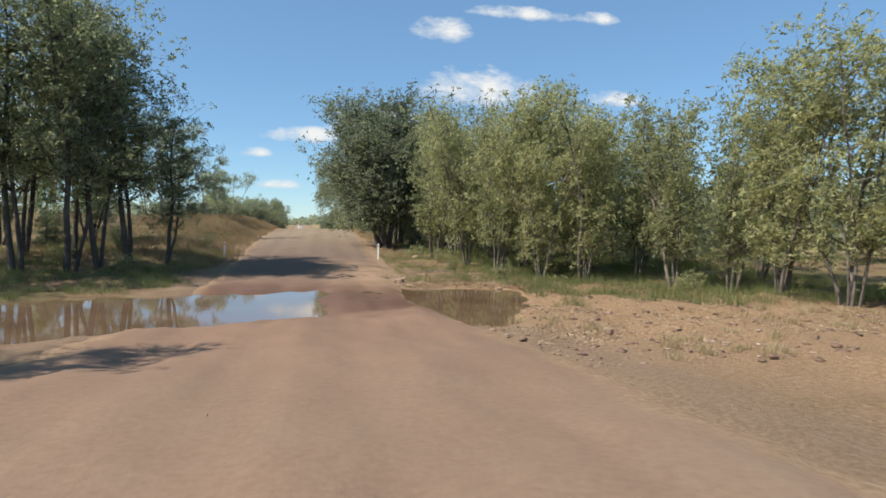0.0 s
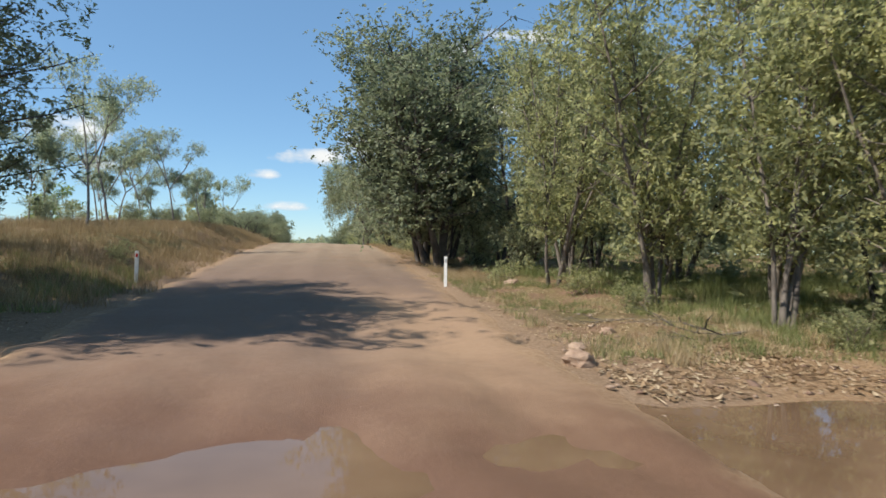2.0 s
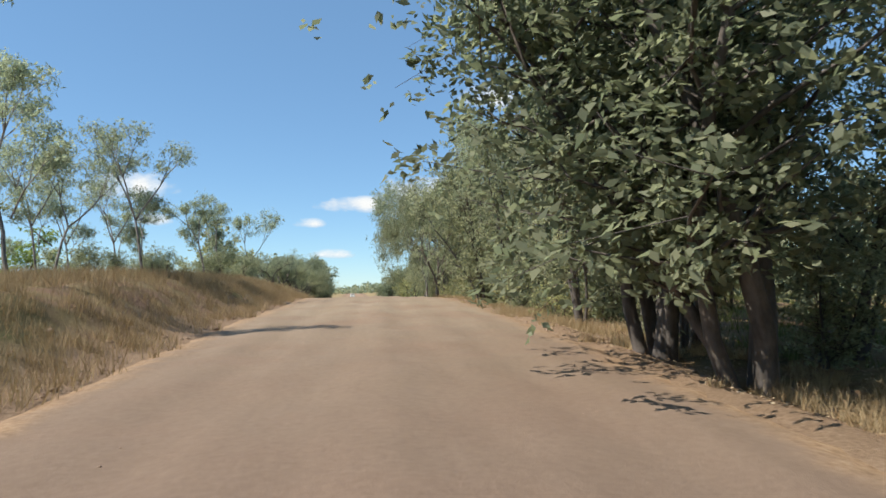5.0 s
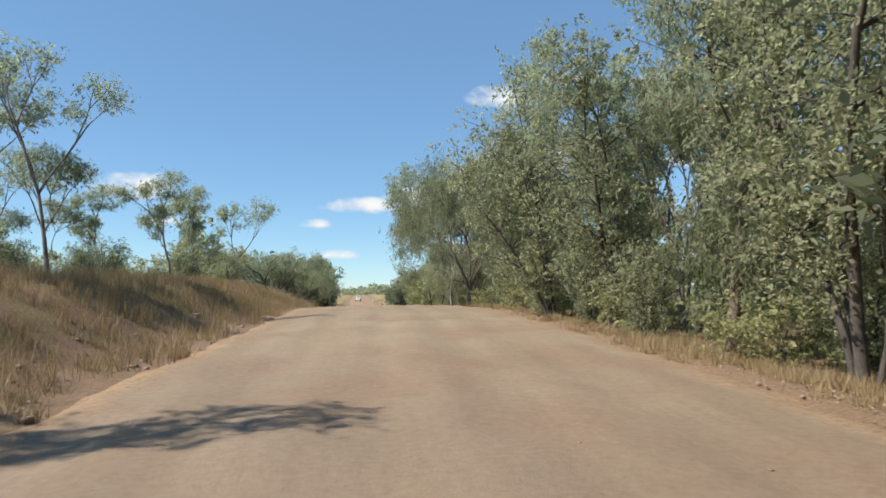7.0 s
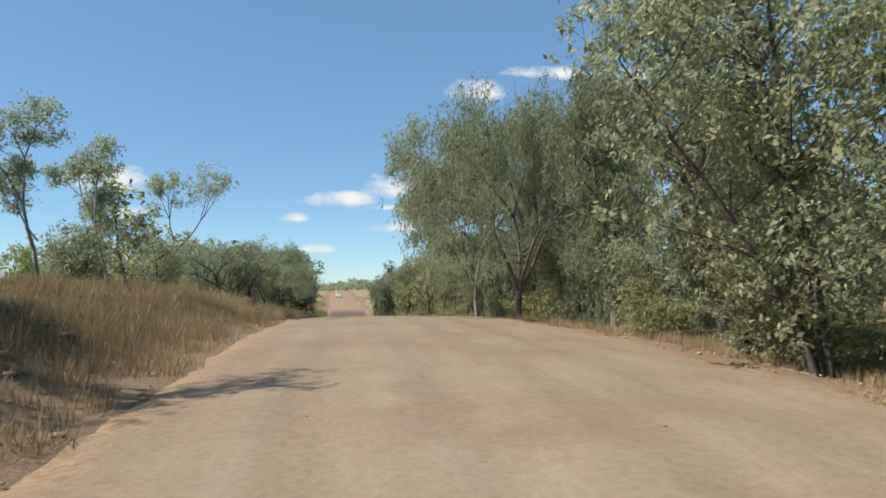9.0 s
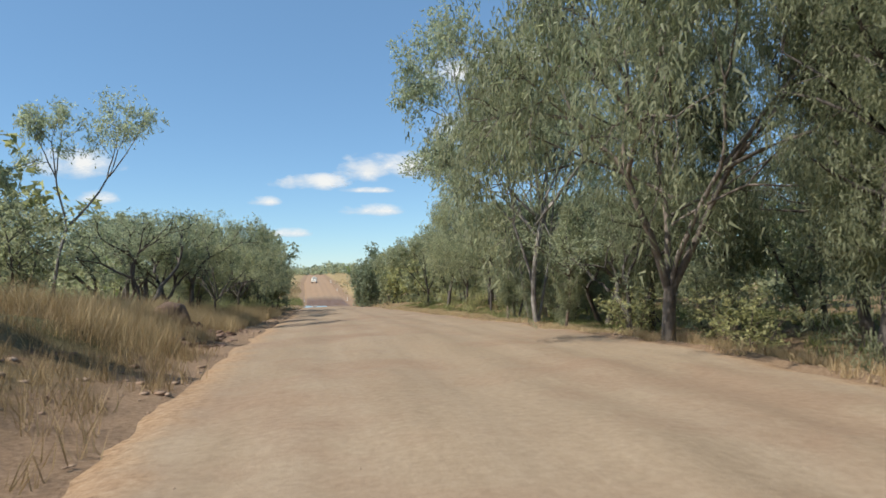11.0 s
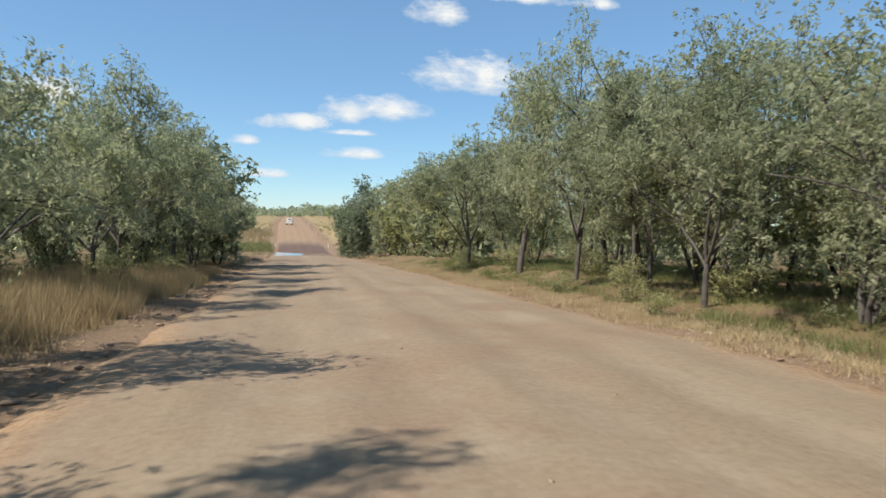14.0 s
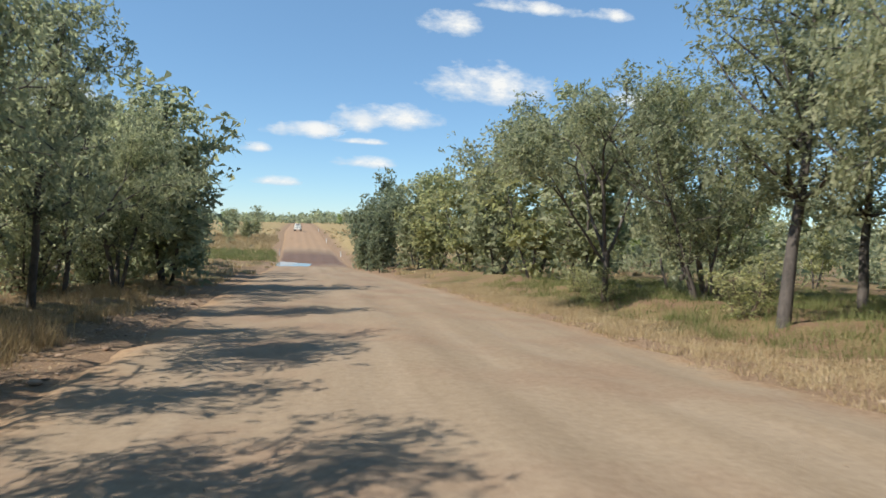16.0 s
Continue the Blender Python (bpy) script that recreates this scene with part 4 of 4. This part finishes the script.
# ---- grass ----
def grass(name, label, mat, seed, count, x0, x1, y0, y1, tall, tuft=.22, keep=None, wide=.014):
    """Blades in tufts over a stretch of ground."""
    r = np.random.default_rng(seed)
    tufts = max(count // 30, 1)
    tx, ty = r.uniform(x0, x1, tufts), r.uniform(y0, y1, tufts)
    side = np.abs(tx - road_x(ty)) - road_half(ty) > .15 + .4 * np.sin(ty * 1.7 + tx) * np.sin(ty * .45) + r.normal(0, .3, tufts) + 1.2 * step(238, 262, ty)
    dry = ground_z(tx, ty) > (.54 if y1 < 60 else -9)
    patch = np.sin(tx * .9 + 2 * np.sin(ty * .31)) * np.sin(ty * .55 + tx * .2) > (-2 if keep is None else keep)
    ok = side & dry & patch
    tx, ty = tx[ok], ty[ok]
    size = r.uniform(.55, 1.25, len(tx))
    pick = r.integers(0, len(tx), count)
    a = r.uniform(0, 2 * math.pi, count)
    rad = tuft * np.sqrt(r.random(count)) * size[pick]
    x, y = tx[pick] + np.cos(a) * rad, ty[pick] + np.sin(a) * rad
    z = ground_z(x, y) - .03
    h = tall * size[pick] * r.uniform(.5, 1.15, count)
    b, lay = r.uniform(0, 2 * math.pi, count), r.uniform(0, 2 * math.pi, count)
    tilt = r.uniform(.05, .75, count) * h
    dx, dy = np.cos(lay) * tilt, np.sin(lay) * tilt
    wx, wy = np.cos(b) * wide * .5, np.sin(b) * wide * .5
    p0, p1 = np.stack([x - wx, y - wy, z], -1), np.stack([x + wx, y + wy, z], -1)
    tip = np.stack([x + dx, y + dy, z + h], -1)
    v = np.stack([p0, p1, tip], 1).reshape(-1, 3)
    ob = new(name, shape(name, v, np.arange(count * 3).reshape(-1, 3), mat))
    return tagged(ob, label, "grass", kind="stuff")


grass("dry_grass", "tall dry orange-brown grass on the roadside bank", GRASS_DRY, 1, 105000, -15, -3.4, 36, 106, .52, .34)
grass("dry_grass", "dry grass above the eroded bank", GRASS_DRY, 12, 32000, -15, -4.4, 106, 118, .42, .3, -.2)
grass("dry_grass", "dry straw grass and weeds below the bushes", GRASS_DRY, 2, 45000, -13, -4.4, 118, 178, .36, .3, -.1)
grass("dry_grass", "sparse dry grass far back on the bank", GRASS_STRAW, 3, 22000, -42, -15, 40, 120, .6, .35, None, .03)
grass("straw_grass", "tall golden grass on the western verge", GRASS_STRAW, 14, 56000, -10.5, -4.4, 103, 150, .78, .36, -.5)
grass("straw_grass", "thin straw-coloured grass along the road edge", GRASS_STRAW, 4, 90000, 6.8, 9.5, 108, 176, .17, .34)
grass("green_grass", "soft green grass under the trees", GRASS_GREEN, 5, 96000, 9.3, 23, 112, 172, .34, .4)
grass("green_grass", "green grass on the creek flat", GRASS_GREEN, 6, 72000, 9.8, 28, 20, 50, .50, .4, -.45)
grass("green_grass", "low green growth on the creek bank", GRASS_GREEN, 7, 36000, -20, -4.2, 24, 46, .40, .3, -.1)
grass("straw_grass", "scattered straw tufts on the stony flat", GRASS_STRAW, 8, 15000, 5.6, 22, 8, 34, .28, .18, .1)
grass("straw_grass", "thin dry grass round the guide post", GRASS_STRAW, 15, 13000, 5.6, 11, 30, 47, .2, .25, -.2)
grass("green_grass", "low green and brown herbs round the guide post", GRASS_GREEN, 17, 15000, 5.8, 11, 30, 47, .22, .25, -.3)
grass("dry_grass", "dry grass below the verge trees", GRASS_DRY, 9, 36000, 6.4, 9.4, 44, 110, .35, .22, -.3)
grass("green_grass", "mixed green and dry undergrowth among the trees", GRASS_GREEN, 11, 30000, 9.2, 40, 40, 112, .5, .5, -.8, .03)
grass("straw_grass", "dry grass beyond the second crossing", GRASS_STRAW, 10, 22000, -30, 30, 180, 340, .6, .5, None, .07)
grass("green_grass", "tall yellow-green grass beside the second crossing", GRASS_GREEN, 13, 8000, -17, -4.6, 236, 256, .8, .6, None, .06)
grass("straw_grass", "tall yellow-green grass beyond the second crossing", GRASS_STRAW, 16, 12000, -20, -5.0, 254, 300, .9, .6, None, .07)


def litter(label, seed, count, x0, x1, y0, y1, large=1.0):
    """Fallen leaves, bark strips and short sticks lying on the ground."""
    r = np.random.default_rng(seed)
    x, y = r.uniform(x0, x1, count), r.uniform(y0, y1, count)
    drift = np.sin(x * 1.3 + 1.5 * np.sin(y * .5)) * np.sin(y * 1.1 + x * .3) + r.normal(0, .5, count) > -.15
    clear = (np.abs(x - road_x(y)) - road_half(y) > .1) & (ground_z(x, y) > (.53 if y1 < 60 else -9)) & drift
    x, y = x[clear], y[clear]
    n = len(x)
    z = ground_z(x, y) + .012
    w, L = r.uniform(0, 6.283, n), r.uniform(.03, .09, n) * large
    stick = r.random(n) < .025
    L = np.where(stick, L * 5, L)
    W = np.where(stick, .010, L * .5)
    dx, dy = np.cos(w), np.sin(w)
    rise = r.uniform(-.3, .6, n) * np.minimum(L, .12)
    v = np.stack([np.stack([x - dx * L / 2 - dy * W / 2, y - dy * L / 2 + dx * W / 2, z], -1), np.stack([x - dx * L / 2 + dy * W / 2, y - dy * L / 2 - dx * W / 2, z + .01], -1),
                  np.stack([x + dx * L / 2, y + dy * L / 2, z + np.maximum(rise, -.005)], -1)], 1).reshape(-1, 3)
    ob = new("leaf_litter", shape("leaf_litter", v, np.arange(n * 3).reshape(-1, 3), LITTER))
    return tagged(ob, label, "litter", kind="stuff")


litter("fallen leaves and sticks strewn over the creek apron", 21, 90000, 4.8, 22, 12, 46)
litter("drift of pale bark and leaves left by the floodwater", 25, 15000, 5.2, 17, 24.5, 31.5, 1.9)
litter("dry leaves and bark below the verge trees", 22, 34000, 6.2, 11, 46, 150)
litter("dry leaves and bark below the western trees", 24, 34000, -10, -3.6, 118, 166)
litter("dry leaves and sticks on the creek bank", 23, 16000, -16, -4.0, 27, 50)


# ---- stones ----
def pebble_arrays(r, cx, cy, cz, s, rough=.75):
    """One rough stone of twenty faces."""
    g = (1 + 5 ** .5) / 2
    base = np.array([(-1, g, 0), (1, g, 0), (-1, -g, 0), (1, -g, 0), (0, -1, g), (0, 1, g), (0, -1, -g), (0, 1, -g), (g, 0, -1), (g, 0, 1), (-g, 0, -1), (-g, 0, 1)]) / 1.9
    v = base * r.uniform(rough, 1.95 - rough, (12, 1)) * np.array([s * r.uniform(.8, 1.4), s * r.uniform(.8, 1.4), s * r.uniform(.3, .6)])
    w = r.uniform(0, 6.28)
    c, n = math.cos(w), math.sin(w)
    v = np.stack([v[:, 0] * c - v[:, 1] * n, v[:, 0] * n + v[:, 1] * c, v[:, 2]], 1)
    return v + np.array([cx, cy, cz])


ICO = np.array([(0, 11, 5), (0, 5, 1), (0, 1, 7), (0, 7, 10), (0, 10, 11), (1, 5, 9), (5, 11, 4), (11, 10, 2), (10, 7, 6), (7, 1, 8), (3, 9, 4), (3, 4, 2), (3, 2, 6), (3, 6, 8), (3, 8, 9), (4, 9, 5), (2, 4, 11), (6, 2, 10), (8, 6, 7), (9, 8, 1)])


def stones(name, label, seed, count, x0, x1, y0, y1, small, big, on_road=False, mat=None):
    r = np.random.default_rng(seed)
    vs, fs = [], []
    while len(vs) < count:
        x, y = r.uniform(x0, x1), r.uniform(y0, y1)
        if not on_road and abs(x - float(road_x(y))) < float(road_half(y)) - .2:
            continue
        s = small + (big - small) * r.random() ** 4
        fs.append(ICO + 12 * len(vs))
        vs.append(pebble_arrays(r, x, y, float(ground_z(x, y)) + .1 * s, s, .35 if mat else .75))
    ob = new(name, shape(name, np.concatenate(vs), np.concatenate(fs), mat or STONE))
    return tagged(ob, label, "stones", kind="stuff")


stones("stones", "loose reddish stones on the creek apron", 1, 4200, 4.9, 19, 9, 33, .015, .06)
stones("stones", "broken red clods on the creek apron", 6, 1500, 5.2, 19, 9, 31, .02, .11, False, CLOD)
stones("stones", "loose stones along the left road edge", 2, 900, -6.0, -2.8, 45, 160, .03, .10)
stones("stones", "loose stones along the right road edge", 3, 700, 6.4, 8.4, 34, 170, .02, .08)
stones("stones", "clods of dark red earth on the eroded bank", 5, 700, -7.2, -3.8, 107, 119, .03, .15, False, CLOD)
stones("stones", "heap of broken dark red lumps at the bank's foot", 7, 380, -7.4, -4.6, 107.5, 114, .07, .30, False, CLOD)
stones("stones", "small gravel on the road surface", 4, 700, -3.5, 7, 2, 165, .008, .028, True)


def rock(x, y, s, seed):
    r = np.random.default_rng(seed)
    bm = bmesh.new()
    bmesh.ops.create_icosphere(bm, subdivisions=3, radius=s)
    off = Vector((seed * 3.1, 0, 0))
    for v in bm.verts:
        n = noise.noise(v.co * (1.6 / s) + off) * .35 + noise.noise(v.co * (4 / s) + off) * .12
        v.co *= 1 + n
        v.co.z *= .62
    me = bpy.data.meshes.new("rock")
    bm.to_mesh(me)
    bm.free()
    me.materials.append(STONE)
    ob = new("rock", me)
    ob.matrix_world = pose(x, y, float(ground_z(x, y)) + s * .15, 0, 0, seed * 47)
    tagged(ob, "rough reddish-brown rock lying on the stony verge", "rock", "rocks at the crossing")


for n, (x, y, s) in enumerate(((5.2, 30.6, .26), (5.6, 31.6, .18), (8.2, 44, .32), (6.9, 33.2, .16), (9.4, 28.0, .14), (7.9, 27.0, .12), (10.5, 19, .15), (12.5, 17.5, .12), (8.8, 15.5, .13), (-5.0, 108.5, .22), (-5.3, 126, .25), (-4.6, 125, .2), (-5.6, 117, .24))):
    rock(x, y, s, n + 1)


def earth_mound(x, y):
    """A rounded hump of hard red earth, undercut on the road side."""
    bm = bmesh.new()
    bmesh.ops.create_icosphere(bm, subdivisions=4, radius=.62)
    for v in bm.verts:
        n = noise.noise(v.co * 2.2) * .22 + noise.noise(v.co * 6.0) * .07 + noise.noise(v.co * 17.0) * .025
        v.co *= 1 + n
        v.co.z *= .82
        v.co.x *= 1.1 if v.co.x < 0 else .95
    for f in bm.faces:
        f.smooth = True
    me = bpy.data.meshes.new("earth_mound")
    bm.to_mesh(me)
    bm.free()
    me.materials.append(MOUND)
    ob = new("earth_mound", me)
    ob.matrix_world = pose(x, y, float(ground_z(x, y)) + .22, 0, 0, 30)
    tagged(ob, "rounded dark red-brown earth mound in dry grass", "mound")


earth_mound(-5.75, 111.6)


# ---- fallen branches ----
def fallen_branch(x, y, turn, length, seed, bare=BARK_GREY):
    """A dead branch lying on the ground, its forks spread sideways."""
    rng = random.Random(seed)
    wood, tips = ([], []), []
    grow(rng, Vector((0, 0, 0)), Vector((1, .1, .02)), length, .05 * length / 1.5, 3, (30, .14, .0, .62, 0), wood, tips)
    pts = np.array([tuple(p) for p in wood[0]])
    pts[:, 2] = np.abs(pts[:, 2]) * .35
    c, n = math.cos(radians(turn)), math.sin(radians(turn))
    gx, gy = x + pts[:, 0] * c - pts[:, 1] * n, y + pts[:, 0] * n + pts[:, 1] * c
    pts[:, 2] += ground_z(gx, gy) - float(ground_z(x, y)) + .01
    ob = new("fallen_branch", shape("fallen_branch", np.stack([gx - x, gy - y, pts[:, 2]], 1), wood[1], bare, smooth=True))
    ob.matrix_world = pose(x, y, float(ground_z(x, y)))
    return tagged(ob, "dead grey branch lying on the stony creek bank", "branch", "fallen branches at the crossing")


for n, (x, y, turn, length) in enumerate(((10.4, 33.0, 200, 1.6), (9.0, 34.6, 160, 1.1), (13.2, 29.6, 190, 1.4), (15.4, 26.4, 20, 1.2), (-6.4, 31.0, 30, 1.3), (-4.9, 30.2, 120, .9), (11.2, 146.4, 210, 1.2), (9.0, 120.6, 170, 1.0))):
    fallen_branch(x, y, turn, length, 300 + n)


# ---- guide posts ----
def guide_post():
    post = holder("guide_post", (0, 0, 0), "white roadside guide post with a small reflector", "post", "guide posts at the crossings")
    bm = bmesh.new()
    bmesh.ops.create_cube(bm, size=1, matrix=Matrix.Translation((0, 0, .40)) @ Matrix.Diagonal((.11, .035, 1.2, 1)))
    bmesh.ops.bevel(bm, geom=[e for e in bm.edges], offset=.008, segments=2, affect="EDGES")
    part("post", bm, WHITE, post)
    bm = bmesh.new()
    bmesh.ops.create_cube(bm, size=1, matrix=Matrix.Translation((0, -.022, .86)) @ Matrix.Diagonal((.06, .012, .11, 1)))
    part("reflector", bm, RED, post, "red reflector")
    bm = bmesh.new()
    bmesh.ops.create_cube(bm, size=1, matrix=Matrix.Translation((0, .022, .86)) @ Matrix.Diagonal((.06, .012, .11, 1)))
    part("reflector", bm, GREY_R, post, "silver reflector")
    return post


first_post = guide_post()
posts = ((-4.3, 42.4), (5.45, 42.7), (-4.2, 250), (6.0, 250), (4.6, 285), (3.6, 330))
for n, (x, y) in enumerate(posts):
    m = pose(x, y, float(ground_z(x, y)), (2, -1, 1, 0, 2, 0)[n], (1, 0, -2, 1, 0, 1)[n], (4, 158, 2, 160, 165, 160)[n])
    if n == 0:
        first_post.matrix_world = m
    else:
        copy_thing(first_post, m)


# ---- a far vehicle on the road ----
def block(size, at, bevel=.05, segments=2):
    bm = bmesh.new()
    bmesh.ops.create_cube(bm, size=1, matrix=Matrix.Translation(at) @ Matrix.Diagonal((*size, 1)))
    bmesh.ops.bevel(bm, geom=[e for e in bm.edges], offset=bevel, segments=segments, affect="EDGES")
    return bm


def disc(radius, depth, at, axis="X"):
    bm = bmesh.new()
    turn = Matrix.Rotation(math.pi / 2, 4, "Y") if axis == "X" else Matrix.Rotation(math.pi / 2, 4, "X")
    bmesh.ops.create_cone(bm, cap_ends=True, segments=24, radius1=radius, radius2=radius, depth=depth, matrix=Matrix.Translation(at) @ turn)
    bmesh.ops.bevel(bm, geom=[e for e in bm.edges if len(e.link_faces) == 2 and e.calc_face_angle() > 1], offset=.02, segments=2, affect="EDGES")
    return bm


def wagon(x, y):
    car = holder("car", (x, y, float(ground_z(x, y)) + .02), "white four-wheel-drive wagon far off on the dirt road", "car")
    bm = block((1.85, 4.6, .85), (0, 0, .95), .12, 3)
    body = part("body", bm, CAR_WHITE, car)
    bm = block((1.74, 3.3, .85), (0, .55, 1.72), .14, 3)
    for v in bm.verts:
        if v.co.z > 1.7:
            v.co.x *= .93
            v.co.y = .55 + (v.co.y - .55) * .93
    cabin = part("cabin", bm, CAR_WHITE, car)
    bm = block((1.05, .05, .34), (0, -1.06, 1.80), .02)
    bmesh.ops.rotate(bm, verts=bm.verts, cent=(0, -1.06, 1.80), matrix=Matrix.Rotation(radians(-12), 3, "X"))
    part("windscreen", bm, CAR_GLASS, cabin, "dark windscreen")
    for s in (-1, 1):
        part("side_window", block((.04, 2.2, .42), (s * .84, .55, 1.78), .015), CAR_GLASS, cabin, "dark side window")
        part("headlight", block((.34, .06, .2), (s * .66, -2.3, 1.12), .03), GREY_R, body, "clear headlight")
        part("mirror", block((.2, .1, .16), (s * 1.0, -.8, 1.42), .03), RUBBER, body, "black mirror")
        for w in (-1.4, 1.4):
            wheel = part("wheel", disc(.38, .26, (s * .80, w, .37)), RUBBER, car, "black tyre")
            part("rim", disc(.22, .28, (s * .80, w, .37)), CHROME, wheel, "steel rim")
    part("grille", block((.6, .05, .12), (0, -2.3, 1.1), .02), RUBBER, body, "dark grille")
    part("bumper", block((1.86, .22, .24), (0, -2.36, .62), .05), CAR_WHITE, car)
    car.matrix_world = car.matrix_world @ pose(0, 0, 0, 0, 0, -3)
    return car


wagon(-2.2, 328)


# ---- clouds, far behind everything ----
def cloud(x0, x1, z0, z1, far, label):
    me = shape("cloud", [(-(x1 - x0) / 2, 0, -(z1 - z0) / 2), ((x1 - x0) / 2, 0, -(z1 - z0) / 2), ((x1 - x0) / 2, 0, (z1 - z0) / 2), (-(x1 - x0) / 2, 0, (z1 - z0) / 2)], [(0, 1, 2, 3)], CLOUD)
    ob = new("cloud", me)
    ob.matrix_world = pose((x0 + x1) / 2, far, (z0 + z1) / 2)
    ob.visible_shadow = False
    return tagged(ob, label, "cloud", kind="structure")


for n, row in enumerate((
    (-234, 209, 371, 487),
    (92, 665, 433, 611),
    (494, 1269, 573, 861),
    (477, 862, 917, 1106),
    (84, 452, 256, 348),
    (70, 405, 382, 428),
    (-307, -17, 156, 230),
    (795, 1438, 1101, 1210),
    (-1398, -874, 426, 638),
    (-1174, -928, 321, 419),
    (1499, 1914, 672, 808),
    (-223, 181, 431, 516),
    (-368, -168, 322, 398),
    (68, 386, 442, 598),
    (1457, 1792, 1156, 1266),
)):
    cloud(*row, 3300 + 20 * n, "small white fair-weather cloud in a blue sky")
